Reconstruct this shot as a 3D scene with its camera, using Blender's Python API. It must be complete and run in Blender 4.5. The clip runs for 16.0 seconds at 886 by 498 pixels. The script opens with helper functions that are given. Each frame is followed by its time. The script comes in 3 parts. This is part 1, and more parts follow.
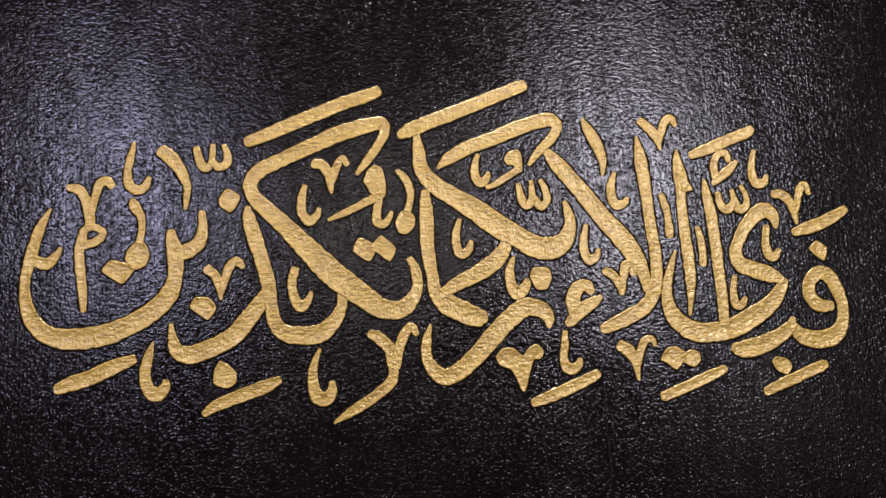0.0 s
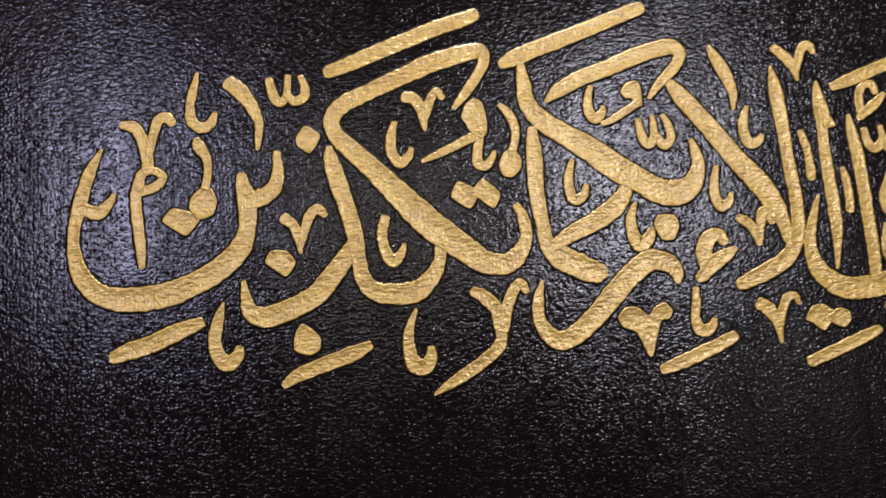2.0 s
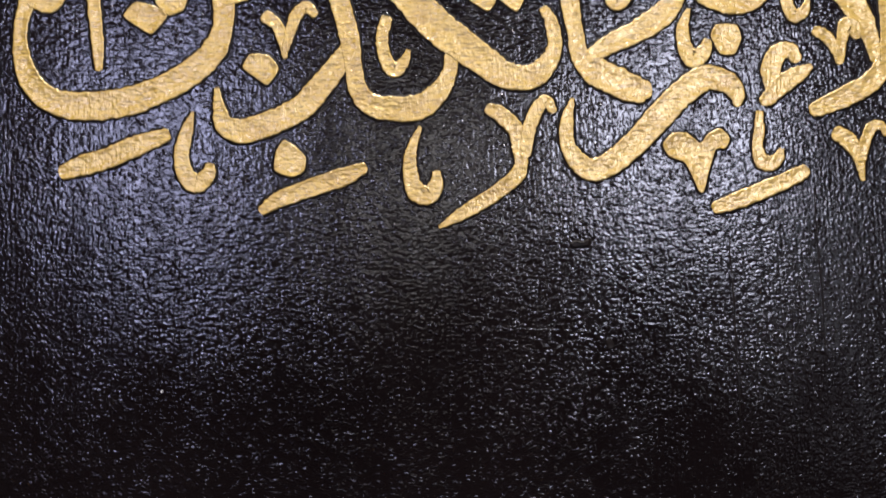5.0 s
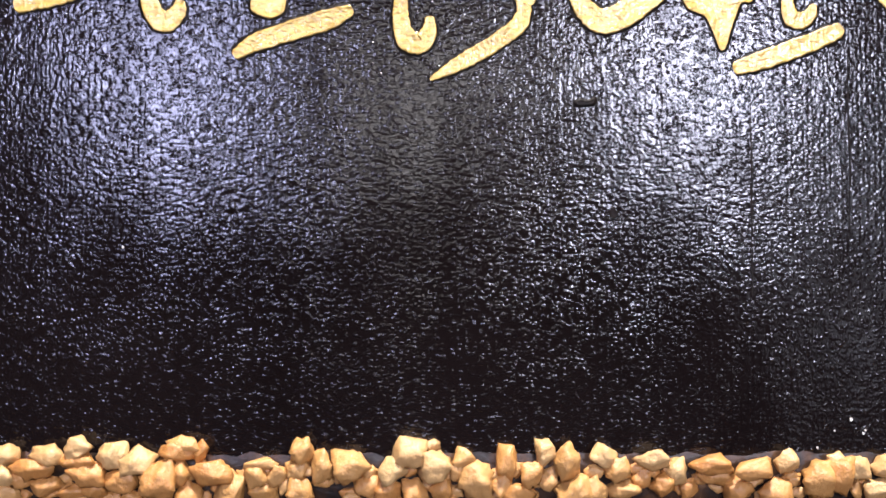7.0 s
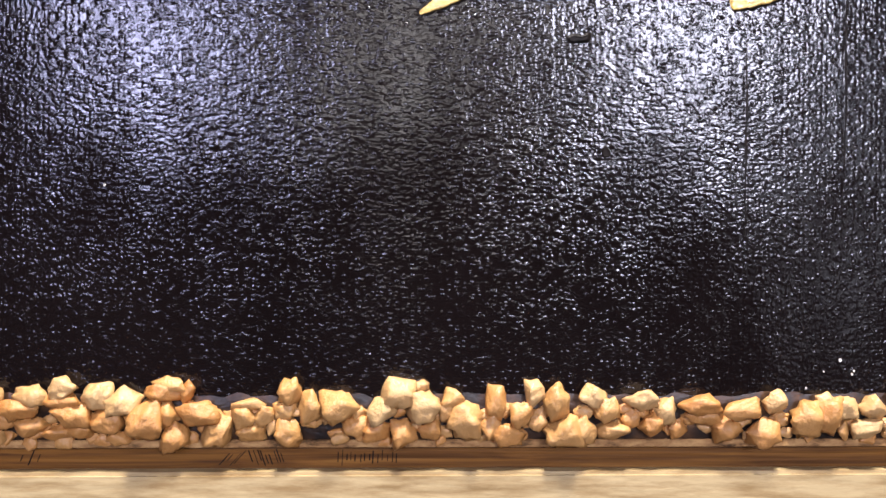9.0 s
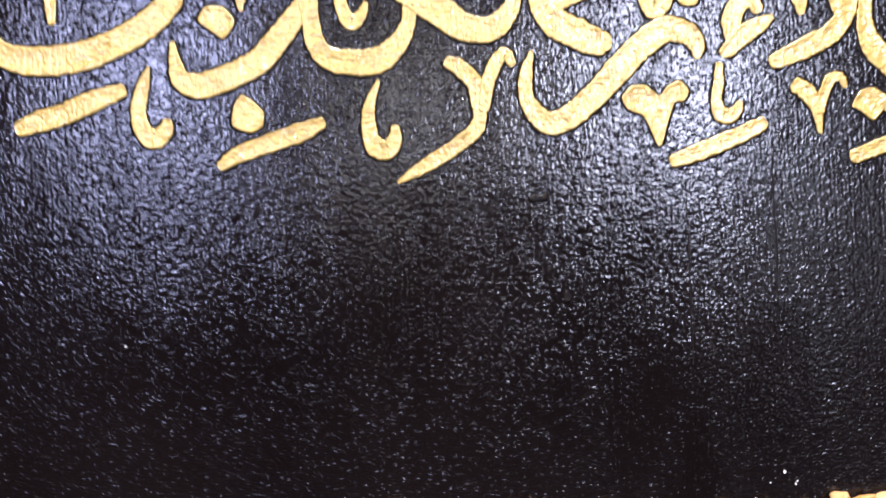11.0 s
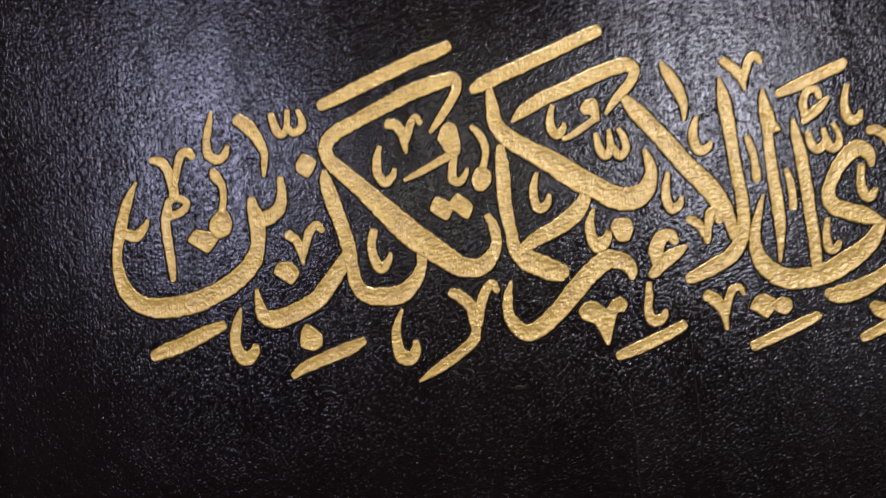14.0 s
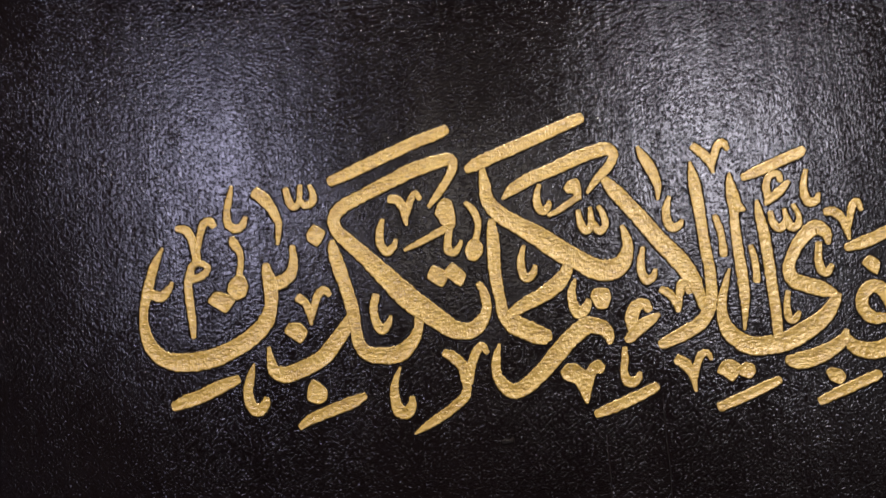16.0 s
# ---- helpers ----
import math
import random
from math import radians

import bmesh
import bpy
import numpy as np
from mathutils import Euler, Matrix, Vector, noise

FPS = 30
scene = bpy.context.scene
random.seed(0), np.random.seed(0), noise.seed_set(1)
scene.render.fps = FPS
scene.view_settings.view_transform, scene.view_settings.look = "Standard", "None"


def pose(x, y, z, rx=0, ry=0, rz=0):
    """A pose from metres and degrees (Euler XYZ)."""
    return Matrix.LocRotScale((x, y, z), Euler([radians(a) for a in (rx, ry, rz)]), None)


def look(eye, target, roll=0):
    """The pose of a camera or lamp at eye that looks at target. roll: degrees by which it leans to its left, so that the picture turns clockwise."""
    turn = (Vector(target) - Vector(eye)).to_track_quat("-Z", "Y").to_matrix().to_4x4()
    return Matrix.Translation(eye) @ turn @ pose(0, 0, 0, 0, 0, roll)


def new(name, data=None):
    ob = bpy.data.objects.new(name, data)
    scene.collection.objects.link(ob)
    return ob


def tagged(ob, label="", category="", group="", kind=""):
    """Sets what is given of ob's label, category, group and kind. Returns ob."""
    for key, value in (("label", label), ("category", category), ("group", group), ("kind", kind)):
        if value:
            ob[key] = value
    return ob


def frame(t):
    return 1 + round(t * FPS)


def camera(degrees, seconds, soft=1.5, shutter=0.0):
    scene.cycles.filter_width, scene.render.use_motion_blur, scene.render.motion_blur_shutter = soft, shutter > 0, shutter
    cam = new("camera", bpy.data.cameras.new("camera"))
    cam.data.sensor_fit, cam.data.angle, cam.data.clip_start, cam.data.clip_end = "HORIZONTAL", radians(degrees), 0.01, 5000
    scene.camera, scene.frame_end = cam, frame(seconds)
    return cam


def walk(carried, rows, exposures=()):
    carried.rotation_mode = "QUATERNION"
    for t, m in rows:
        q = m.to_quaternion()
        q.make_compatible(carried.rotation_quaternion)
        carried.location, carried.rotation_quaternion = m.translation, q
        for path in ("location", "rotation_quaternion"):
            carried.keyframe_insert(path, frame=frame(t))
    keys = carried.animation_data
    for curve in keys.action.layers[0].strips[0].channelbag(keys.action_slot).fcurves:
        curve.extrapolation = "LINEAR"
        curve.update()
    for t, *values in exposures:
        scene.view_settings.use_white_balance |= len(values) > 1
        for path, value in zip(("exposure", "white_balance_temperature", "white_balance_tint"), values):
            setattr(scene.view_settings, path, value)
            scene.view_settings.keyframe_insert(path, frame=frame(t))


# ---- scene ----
cam = camera(54.5, 16.0, soft=1.5, shutter=0.8)
PATH = [
    (0, (-0.0311, -0.6044, -0.0679), (0.1031, 1.3713, 0.2121), -3.13),
    (0.5, (-0.0489, -0.5893, -0.0686), (0.1300, 1.3833, 0.2090), -3.56),
    (1, (-0.0682, -0.5664, -0.0731), (0.1143, 1.4060, 0.2033), -3.74),
    (1.5, (-0.0853, -0.5365, -0.0777), (0.0776, 1.4401, 0.1805), -3.69),
    (2, (-0.0992, -0.5151, -0.0843), (0.0479, 1.4605, 0.1902), -3.65),
    (2.5, (-0.1001, -0.4944, -0.0885), (0.0259, 1.4858, 0.1622), -3.17),
    (3, (-0.1015, -0.4755, -0.0997), (0.0228, 1.5063, 0.1385), -3.20),
    (3.5, (-0.0920, -0.4570, -0.1195), (-0.0109, 1.5292, 0.1008), -2.34),
    (4, (-0.0877, -0.4457, -0.1328), (-0.0269, 1.5418, 0.0817), -2.30),
    (6.5, (-0.0686, -0.3923, -0.1824), (-0.0554, 1.6041, -0.0632), -0.51),
    (7, (-0.0696, -0.3848, -0.1905), (-0.0478, 1.6136, -0.1141), 0.11),
    (7.5, (-0.0732, -0.3814, -0.1901), (-0.0274, 1.6176, -0.1471), 0.22),
    (8, (-0.0743, -0.3789, -0.1929), (-0.0094, 1.6199, -0.1727), 0.41),
    (8.2, (-0.0710, -0.3783, -0.1927), (-0.0172, 1.6209, -0.1906), 0.28),
    (8.9, (-0.0710, -0.3783, -0.1967), (-0.0172, 1.6207, -0.2295), 0.28),
    (10.3, (-0.0724, -0.4015, -0.1752), (0.0359, 1.5940, -0.0944), -1.22),
    (10.5, (-0.0683, -0.4074, -0.1762), (0.0208, 1.5879, -0.0714), -1.20),
    (11, (-0.0629, -0.4288, -0.1420), (-0.0031, 1.5699, -0.1012), -2.21),
    (11.5, (-0.0518, -0.4638, -0.1001), (-0.0655, 1.5355, -0.1543), -3.48),
    (12, (-0.0402, -0.4969, -0.0805), (-0.1091, 1.5015, -0.1196), -4.03),
    (12.5, (-0.0426, -0.5279, -0.0762), (-0.0857, 1.4712, -0.0328), -4.33),
    (13, (-0.0375, -0.5495, -0.0672), (-0.0957, 1.4480, 0.0145), -4.98),
    (13.5, (-0.0372, -0.5734, -0.0626), (-0.0795, 1.4227, 0.0542), -4.93),
    (14, (-0.0275, -0.6019, -0.0534), (-0.0925, 1.3916, 0.0945), -4.96),
    (14.5, (-0.0238, -0.6259, -0.0408), (-0.0735, 1.3665, 0.1265), -4.61),
    (15, (-0.0207, -0.6370, -0.0466), (-0.0720, 1.3508, 0.1680), -4.09),
    (15.5, (-0.0152, -0.6493, -0.0401), (-0.0930, 1.3388, 0.1638), -3.86),
    (16, (-0.0118, -0.6661, -0.0384), (-0.0955, 1.3182, 0.1976), -4.05),
]
EXPOSURES = [
    (0.0, 0.0, 7000, 16), (3.0, 0.0, 6850, 14), (4.2, 0.0, 6600, 14), (6.3, 1.24, 6300, 15), (8.2, 1.29, 6450, 16), (10.5, 1.26, 6250, 15),
    (11.0, 1.3, 6100, 15), (11.5, 1.06, 5950, 18), (12.0, 0.78, 6000, 18), (12.5, 0.5, 6250, 16), (13.0, 0.3, 6400, 14), (14.0, 0.1, 6750, 13), (16.0, 0.05, 7050, 15),
]
walk(cam, [(t, look(eye, target, roll)) for t, eye, target, roll in PATH], EXPOSURES)

# ---- light ----
world = bpy.data.worlds.new("sky")
scene.world = world
world.use_nodes = True
wn = world.node_tree.nodes
sky = wn.new("ShaderNodeTexSky")
sky.sky_type = "NISHITA"
sky.sun_disc = False
sky.sun_elevation, sky.sun_rotation = radians(40), radians(0)
world.node_tree.links.new(sky.outputs[0], wn["Background"].inputs["Color"])
wn["Background"].inputs["Strength"].default_value = 0.1


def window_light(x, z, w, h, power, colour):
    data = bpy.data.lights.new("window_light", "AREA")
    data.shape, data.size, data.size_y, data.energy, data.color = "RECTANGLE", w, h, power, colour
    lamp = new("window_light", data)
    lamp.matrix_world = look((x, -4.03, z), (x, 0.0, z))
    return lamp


# two bright small windows; the wide and the tall dim ones are added fill
WINDOWS_AND_FILLS = [(-1.45, 0.93, 0.58, 0.92), (-0.10, 0.75, 1.00, 0.60), (1.28, 0.93, 0.64, 0.92), (2.05, 0.15, 0.56, 1.60)]
window_light(*WINDOWS_AND_FILLS[0], 38, (0.64, 0.67, 1.0))
# fill lamp added for the weak warm sheen mid canvas, no known window there
window_light(*WINDOWS_AND_FILLS[1], 5, (1.0, 0.93, 0.86))
window_light(*WINDOWS_AND_FILLS[2], 62, (0.80, 0.83, 1.0))
# unseen tall source, added to lift the lower right of the canvas
window_light(*WINDOWS_AND_FILLS[3], 2.2, (0.80, 0.82, 1.0))


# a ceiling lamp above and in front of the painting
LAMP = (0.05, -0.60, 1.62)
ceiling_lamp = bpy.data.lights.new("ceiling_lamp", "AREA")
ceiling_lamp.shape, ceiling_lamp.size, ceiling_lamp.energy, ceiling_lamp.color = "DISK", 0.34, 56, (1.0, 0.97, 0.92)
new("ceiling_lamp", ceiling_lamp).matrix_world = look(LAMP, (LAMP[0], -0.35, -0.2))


# ---- materials ----
def material(name):
    m = bpy.data.materials.new(name)
    m.use_nodes = True
    n, l = m.node_tree.nodes, m.node_tree.links
    return m, n, l, n["Principled BSDF"]


def coords(n, l, scale):
    tc, mp = n.new("ShaderNodeTexCoord"), n.new("ShaderNodeMapping")
    mp.inputs["Scale"].default_value = scale
    l.new(tc.outputs["Object"], mp.inputs["Vector"])
    return mp.outputs[0]


def noisy(n, l, scale, detail=3.0, rough=0.5, twist=0.0):
    t = n.new("ShaderNodeTexNoise")
    t.inputs["Scale"].default_value = 1.0
    t.inputs["Detail"].default_value, t.inputs["Roughness"].default_value = detail, rough
    t.inputs["Distortion"].default_value = twist
    l.new(coords(n, l, scale), t.inputs["Vector"])
    return t.outputs["Fac"]


def ramp(n, l, fac, *stops):
    r = n.new("ShaderNodeValToRGB")
    while len(r.color_ramp.elements) < len(stops):
        r.color_ramp.elements.new(0.5)
    for e, (p, c) in zip(r.color_ramp.elements, stops):
        e.position, e.color = p, (*c, 1) if len(c) == 3 else c
    l.new(fac, r.inputs[0])
    return r.outputs[0]


def grey(v):
    return (v, v, v)


def maths(n, l, op, a, b):
    m = n.new("ShaderNodeMath")
    m.operation = op
    for i, v in enumerate((a, b)):
        if isinstance(v, (int, float)):
            m.inputs[i].default_value = v
        else:
            l.new(v, m.inputs[i])
    return m.outputs[0]


def bumped(n, l, height, strength, distance, normal=None):
    b = n.new("ShaderNodeBump")
    b.inputs["Distance"].default_value = distance
    if isinstance(strength, (int, float)):
        b.inputs["Strength"].default_value = strength
    else:
        l.new(strength, b.inputs["Strength"])
    l.new(height, b.inputs["Height"])
    if normal is not None:
        l.new(normal, b.inputs["Normal"])
    return b.outputs[0]


def domes(n, l, sx, sz, most, power, spread=0.85, shift=0.0):
    """Separate rounded bumps of many sizes in loose rows, at most one to a cell."""
    tc, sep, flat = (n.new("ShaderNode" + k) for k in ("TexCoord", "SeparateXYZ", "CombineXYZ"))
    l.new(tc.outputs["Object"], sep.inputs[0])
    l.new(maths(n, l, "ADD", maths(n, l, "MULTIPLY", sep.outputs[0], sx), shift), flat.inputs[0])
    l.new(maths(n, l, "ADD", maths(n, l, "MULTIPLY", sep.outputs[2], sz), shift), flat.inputs[1])
    v = n.new("ShaderNodeTexVoronoi")
    v.voronoi_dimensions = "2D"
    v.inputs["Scale"].default_value, v.inputs["Randomness"].default_value = 1.0, spread
    l.new(flat.outputs[0], v.inputs["Vector"])
    square = maths(n, l, "MULTIPLY", v.outputs["Distance"], v.outputs["Distance"])
    size = n.new("ShaderNodeSeparateColor")
    l.new(v.outputs["Color"], size.inputs[0])
    room = maths(n, l, "MULTIPLY", maths(n, l, "POWER", size.outputs[0], power), most)
    return maths(n, l, "MAXIMUM", maths(n, l, "SUBTRACT", room, square), 0.0)


def mixed(n, l, fac, a, b):
    """A value that goes from a to b with fac."""
    m = n.new("ShaderNodeMix")
    for i, v in ((0, fac), (2, a), (3, b)):
        if isinstance(v, (int, float)):
            m.inputs[i].default_value = v
        else:
            l.new(v, m.inputs[i])
    return m.outputs[0]


def canvas_relief(n, l, cloth=0.00018, knots=0.00026, drops=0.0020):
    """Woven cloth under thick brushed paint: thread lines, knots in loose rows, and scattered drops of paint."""
    worn = ramp(n, l, noisy(n, l, (22, 22, 5), 4.0, 0.6), (0.34, grey(0.6)), (0.54, grey(1.0)))
    where = ramp(n, l, noisy(n, l, (16, 16, 8), 3.0, 0.5), (0.46, grey(0.0)), (0.58, grey(1.0)))
    lines = mixed(n, l, where, noisy(n, l, (260, 260, 640), 1.5, 0.5), noisy(n, l, (640, 640, 220), 1.5, 0.5))
    clumps = bumped(n, l, noisy(n, l, (250, 250, 340), 1.0, 0.5), worn, cloth * 1.4)
    one = bumped(n, l, lines, worn, cloth, clumps)
    two = bumped(n, l, maths(n, l, "ADD", domes(n, l, 400, 540, 0.50, 2.2, 0.8), domes(n, l, 520, 560, 0.40, 2.2, 1.0, 7.3)), worn, knots, one)
    return bumped(n, l, domes(n, l, 300, 380, 0.12, 2.6, 1.0, 3.1), 1.0, drops, two)


# brushed coats of matter paint: middle, half size, how matt
MATT = [
    (0.044, -0.222, 0.014, 0.030, 0.62), (0.066, -0.205, 0.030, 0.016, 0.45), (0.074, -0.243, 0.009, 0.030, 0.6),
    (-0.212, -0.176, 0.014, 0.022, 0.6), (-0.150, -0.185, 0.060, 0.014, 0.35), (-0.060, -0.165, 0.030, 0.016, 0.35),
    (0.035, -0.170, 0.020, 0.018, 0.5), (0.020, 0.190, 0.050, 0.060, 0.4), (-0.090, 0.150, 0.030, 0.050, 0.35),
    (0.120, -0.185, 0.012, 0.014, 0.45), (-0.030, -0.125, 0.035, 0.020, 0.3), (0.060, -0.135, 0.016, 0.012, 0.35),
]


def matt_coats(n, l):
    """1 where the paint shines, lower on the matter patches, which end in ragged upright brush marks."""
    tc, sep = n.new("ShaderNodeTexCoord"), n.new("ShaderNodeSeparateXYZ")
    l.new(tc.outputs["Object"], sep.inputs[0])
    x = maths(n, l, "ADD", sep.outputs[0], maths(n, l, "MULTIPLY", maths(n, l, "SUBTRACT", noisy(n, l, (60, 60, 25), 4.0, 0.6), 0.5), 0.030))
    z = maths(n, l, "ADD", sep.outputs[2], maths(n, l, "MULTIPLY", maths(n, l, "SUBTRACT", noisy(n, l, (120, 120, 20), 4.0, 0.6), 0.5), 0.050))
    shine = None
    for cx, cz, hx, hz, much in MATT:
        dx = maths(n, l, "DIVIDE", maths(n, l, "ABSOLUTE", maths(n, l, "SUBTRACT", x, cx), 0.0), hx)
        dz = maths(n, l, "DIVIDE", maths(n, l, "ABSOLUTE", maths(n, l, "SUBTRACT", z, cz), 0.0), hz)
        far = maths(n, l, "MAXIMUM", dx, dz)
        keep = ramp(n, l, maths(n, l, "MULTIPLY", far, 0.5), (0.36, grey(1 - much)), (0.62, grey(1.0)))
        shine = keep if shine is None else maths(n, l, "MULTIPLY", shine, keep)
    streaks = ramp(n, l, noisy(n, l, (70, 70, 9), 4.0, 0.6), (0.36, grey(0.62)), (0.56, grey(1.0)))
    return maths(n, l, "MULTIPLY", shine, streaks)


def varnished(n, l, p, colour, normal, shine, rough):
    """Paint under a clear gloss with a soft-edged highlight."""
    diffuse, gloss, mix, fresnel = (n.new("ShaderNode" + k) for k in ("BsdfDiffuse", "BsdfGlossy", "MixShader", "Fresnel"))
    gloss.distribution = "BECKMANN"
    fresnel.inputs["IOR"].default_value = 1.5
    l.new(colour, diffuse.inputs["Color"])
    l.new(rough, gloss.inputs["Roughness"])
    for k in (diffuse, gloss, fresnel):
        l.new(normal, k.inputs["Normal"])
    l.new(maths(n, l, "MULTIPLY", fresnel.outputs[0], shine), mix.inputs[0])
    l.new(diffuse.outputs[0], mix.inputs[1])
    l.new(gloss.outputs[0], mix.inputs[2])
    l.new(mix.outputs[0], n["Material Output"].inputs["Surface"])
    n.remove(p)


black_paint, n, l, p = material("black_canvas_paint")
varnished(
    n, l, p,
    ramp(n, l, noisy(n, l, (9, 9, 6), 5.0, 0.6), (0.3, (0.0032, 0.0020, 0.0021)), (0.7, (0.0058, 0.0038, 0.0038))),
    canvas_relief(n, l), matt_coats(n, l),
    ramp(n, l, noisy(n, l, (14, 14, 4), 4.0, 0.6), (0.3, grey(0.19)), (0.7, grey(0.16))),
)

edge_paint, n, l, p = material("matte_black_outline_paint")
l.new(ramp(n, l, noisy(n, l, (120, 120, 120), 3.0, 0.6), (0.35, (0.003, 0.002, 0.0018)), (0.7, (0.008, 0.004, 0.002))), p.inputs["Base Color"])
p.inputs["Roughness"].default_value = 0.5
p.inputs["Specular IOR Level"].default_value = 0.12
l.new(canvas_relief(n, l, 0.0002, 0.0002, 0.0006), p.inputs["Normal"])

# pale paint for the flecks, and for one glint put in as colour
pale_fleck_glint, n, l, p = material("pale_fleck_and_glint_paint")
l.new(ramp(n, l, noisy(n, l, (500, 500, 500), 2.0), (0.3, (0.45, 0.42, 0.38)), (0.7, (0.75, 0.72, 0.66))), p.inputs["Base Color"])
p.inputs["Roughness"].default_value = 0.4

gold_paint, n, l, p = material("gold_paint")
tint = ramp(n, l, noisy(n, l, (60, 60, 90), 4.0, 0.65), (0.22, (0.34, 0.198, 0.034)), (0.5, (0.53, 0.342, 0.068)), (0.8, (0.62, 0.430, 0.115)))
# fine horizontal lines that darken the gold
dark_lines = ramp(n, l, noisy(n, l, (150, 150, 820), 3.0, 0.6), (0.36, grey(0.5)), (0.48, grey(1.0)))
blend = n.new("ShaderNodeMix")
blend.data_type, blend.blend_type = "RGBA", "MULTIPLY"
blend.inputs[0].default_value = 0.8
l.new(tint, blend.inputs[6])
l.new(dark_lines, blend.inputs[7])
l.new(blend.outputs[2], p.inputs["Base Color"])
p.inputs["Metallic"].default_value = 0.15
l.new(ramp(n, l, noisy(n, l, (300, 300, 500), 2.0), (0.3, grey(0.24)), (0.7, grey(0.40))), p.inputs["Roughness"])
p.inputs["Specular IOR Level"].default_value = 1.0
l.new(canvas_relief(n, l, 0.00046, 0.00020, 0.0004), p.inputs["Normal"])


def stone_material(name, dark, mid, light):
    m, n, l, p = material(name)
    info = n.new("ShaderNodeObjectInfo")
    mix = n.new("ShaderNodeMix")
    mix.data_type = "RGBA"
    l.new(info.outputs["Random"], mix.inputs["Factor"])
    a = ramp(n, l, noisy(n, l, (140, 140, 140), 5.0, 0.65), (0.3, dark), (0.55, mid), (0.75, light))
    b = ramp(n, l, noisy(n, l, (90, 90, 90), 5.0, 0.6), (0.25, mid), (0.7, light))
    l.new(a, mix.inputs[6])
    l.new(b, mix.inputs[7])
    l.new(mix.outputs[2], p.inputs["Base Color"])
    p.inputs["Roughness"].default_value = 0.42
    one = bumped(n, l, noisy(n, l, (260, 260, 260), 5.0, 0.65), 0.65, 0.0015)
    l.new(bumped(n, l, noisy(n, l, (1100, 1100, 1100), 2.0), 0.3, 0.0003, one), p.inputs["Normal"])
    return m


pale_stone = stone_material("pale_pebble", (0.36, 0.180, 0.058), (0.46, 0.265, 0.098), (0.53, 0.345, 0.150))
yellow_stone = stone_material("yellow_pebble", (0.32, 0.138, 0.034), (0.44, 0.220, 0.064), (0.50, 0.285, 0.105))
orange_stone = stone_material("orange_pebble", (0.29, 0.105, 0.024), (0.41, 0.180, 0.044), (0.47, 0.238, 0.075))

wood, n, l, p = material("brown_wood")
l.new(ramp(n, l, noisy(n, l, (14, 60, 420), 5.0, 0.6, 0.6), (0.3, (0.06, 0.022, 0.004)), (0.55, (0.16, 0.066, 0.012)), (0.75, (0.25, 0.115, 0.022))), p.inputs["Base Color"])
p.inputs["Specular IOR Level"].default_value = 0.15
p.inputs["Roughness"].default_value = 0.5
l.new(bumped(n, l, noisy(n, l, (20, 80, 700), 3.0), 0.4, 0.0006), p.inputs["Normal"])

raw_cloth, n, l, p = material("bare_canvas_edge")
l.new(ramp(n, l, noisy(n, l, (70, 70, 200), 5.0, 0.7), (0.36, (0.05, 0.026, 0.01)), (0.47, (0.26, 0.135, 0.05)), (0.66, (0.46, 0.27, 0.105))), p.inputs["Base Color"])
p.inputs["Specular IOR Level"].default_value = 0.15
p.inputs["Roughness"].default_value = 0.7
l.new(canvas_relief(n, l), p.inputs["Normal"])

glue, n, l, p = material("dried_glue")
l.new(ramp(n, l, noisy(n, l, (90, 90, 90), 4.0), (0.42, (0.010, 0.006, 0.004)), (0.6, (0.045, 0.020, 0.008)), (0.78, (0.17, 0.085, 0.032))), p.inputs["Base Color"])
p.inputs["Specular IOR Level"].default_value = 0.35
p.inputs["Roughness"].default_value = 0.42
l.new(bumped(n, l, noisy(n, l, (300, 300, 500), 3.0), 0.5, 0.0008), p.inputs["Normal"])

plaster, n, l, p = material("pale_wood")
l.new(ramp(n, l, noisy(n, l, (30, 30, 200), 5.0, 0.65), (0.35, (0.24, 0.15, 0.055)), (0.6, (0.42, 0.31, 0.15))), p.inputs["Base Color"])
p.inputs["Roughness"].default_value = 0.6
l.new(bumped(n, l, noisy(n, l, (60, 60, 300), 4.0), 0.3, 0.001), p.inputs["Normal"])

white_wall, n, l, p = material("brown_wall_paint")
l.new(ramp(n, l, noisy(n, l, (3, 3, 3), 5.0), (0.3, (0.055, 0.045, 0.04)), (0.7, (0.08, 0.068, 0.06))), p.inputs["Base Color"])
p.inputs["Roughness"].default_value = 0.8

floor_tile, n, l, p = material("dark_floor")
l.new(ramp(n, l, noisy(n, l, (6, 6, 6), 6.0), (0.3, (0.03, 0.022, 0.018)), (0.7, (0.05, 0.04, 0.032))), p.inputs["Base Color"])
p.inputs["Roughness"].default_value = 0.5

white_frame, n, l, p = material("white_window_frame")
p.inputs["Base Color"].default_value = (0.75, 0.75, 0.73, 1)
p.inputs["Roughness"].default_value = 0.4

glass, n, l, p = material("window_glass")
p.inputs["Transmission Weight"].default_value = 1.0
p.inputs["Roughness"].default_value = 0.02


# ---- building helpers ----
def mesh_of(bm, *materials):
    me = bpy.data.meshes.new("mesh")
    bm.to_mesh(me)
    bm.free()
    for m in materials:
        me.materials.append(m)
    return me


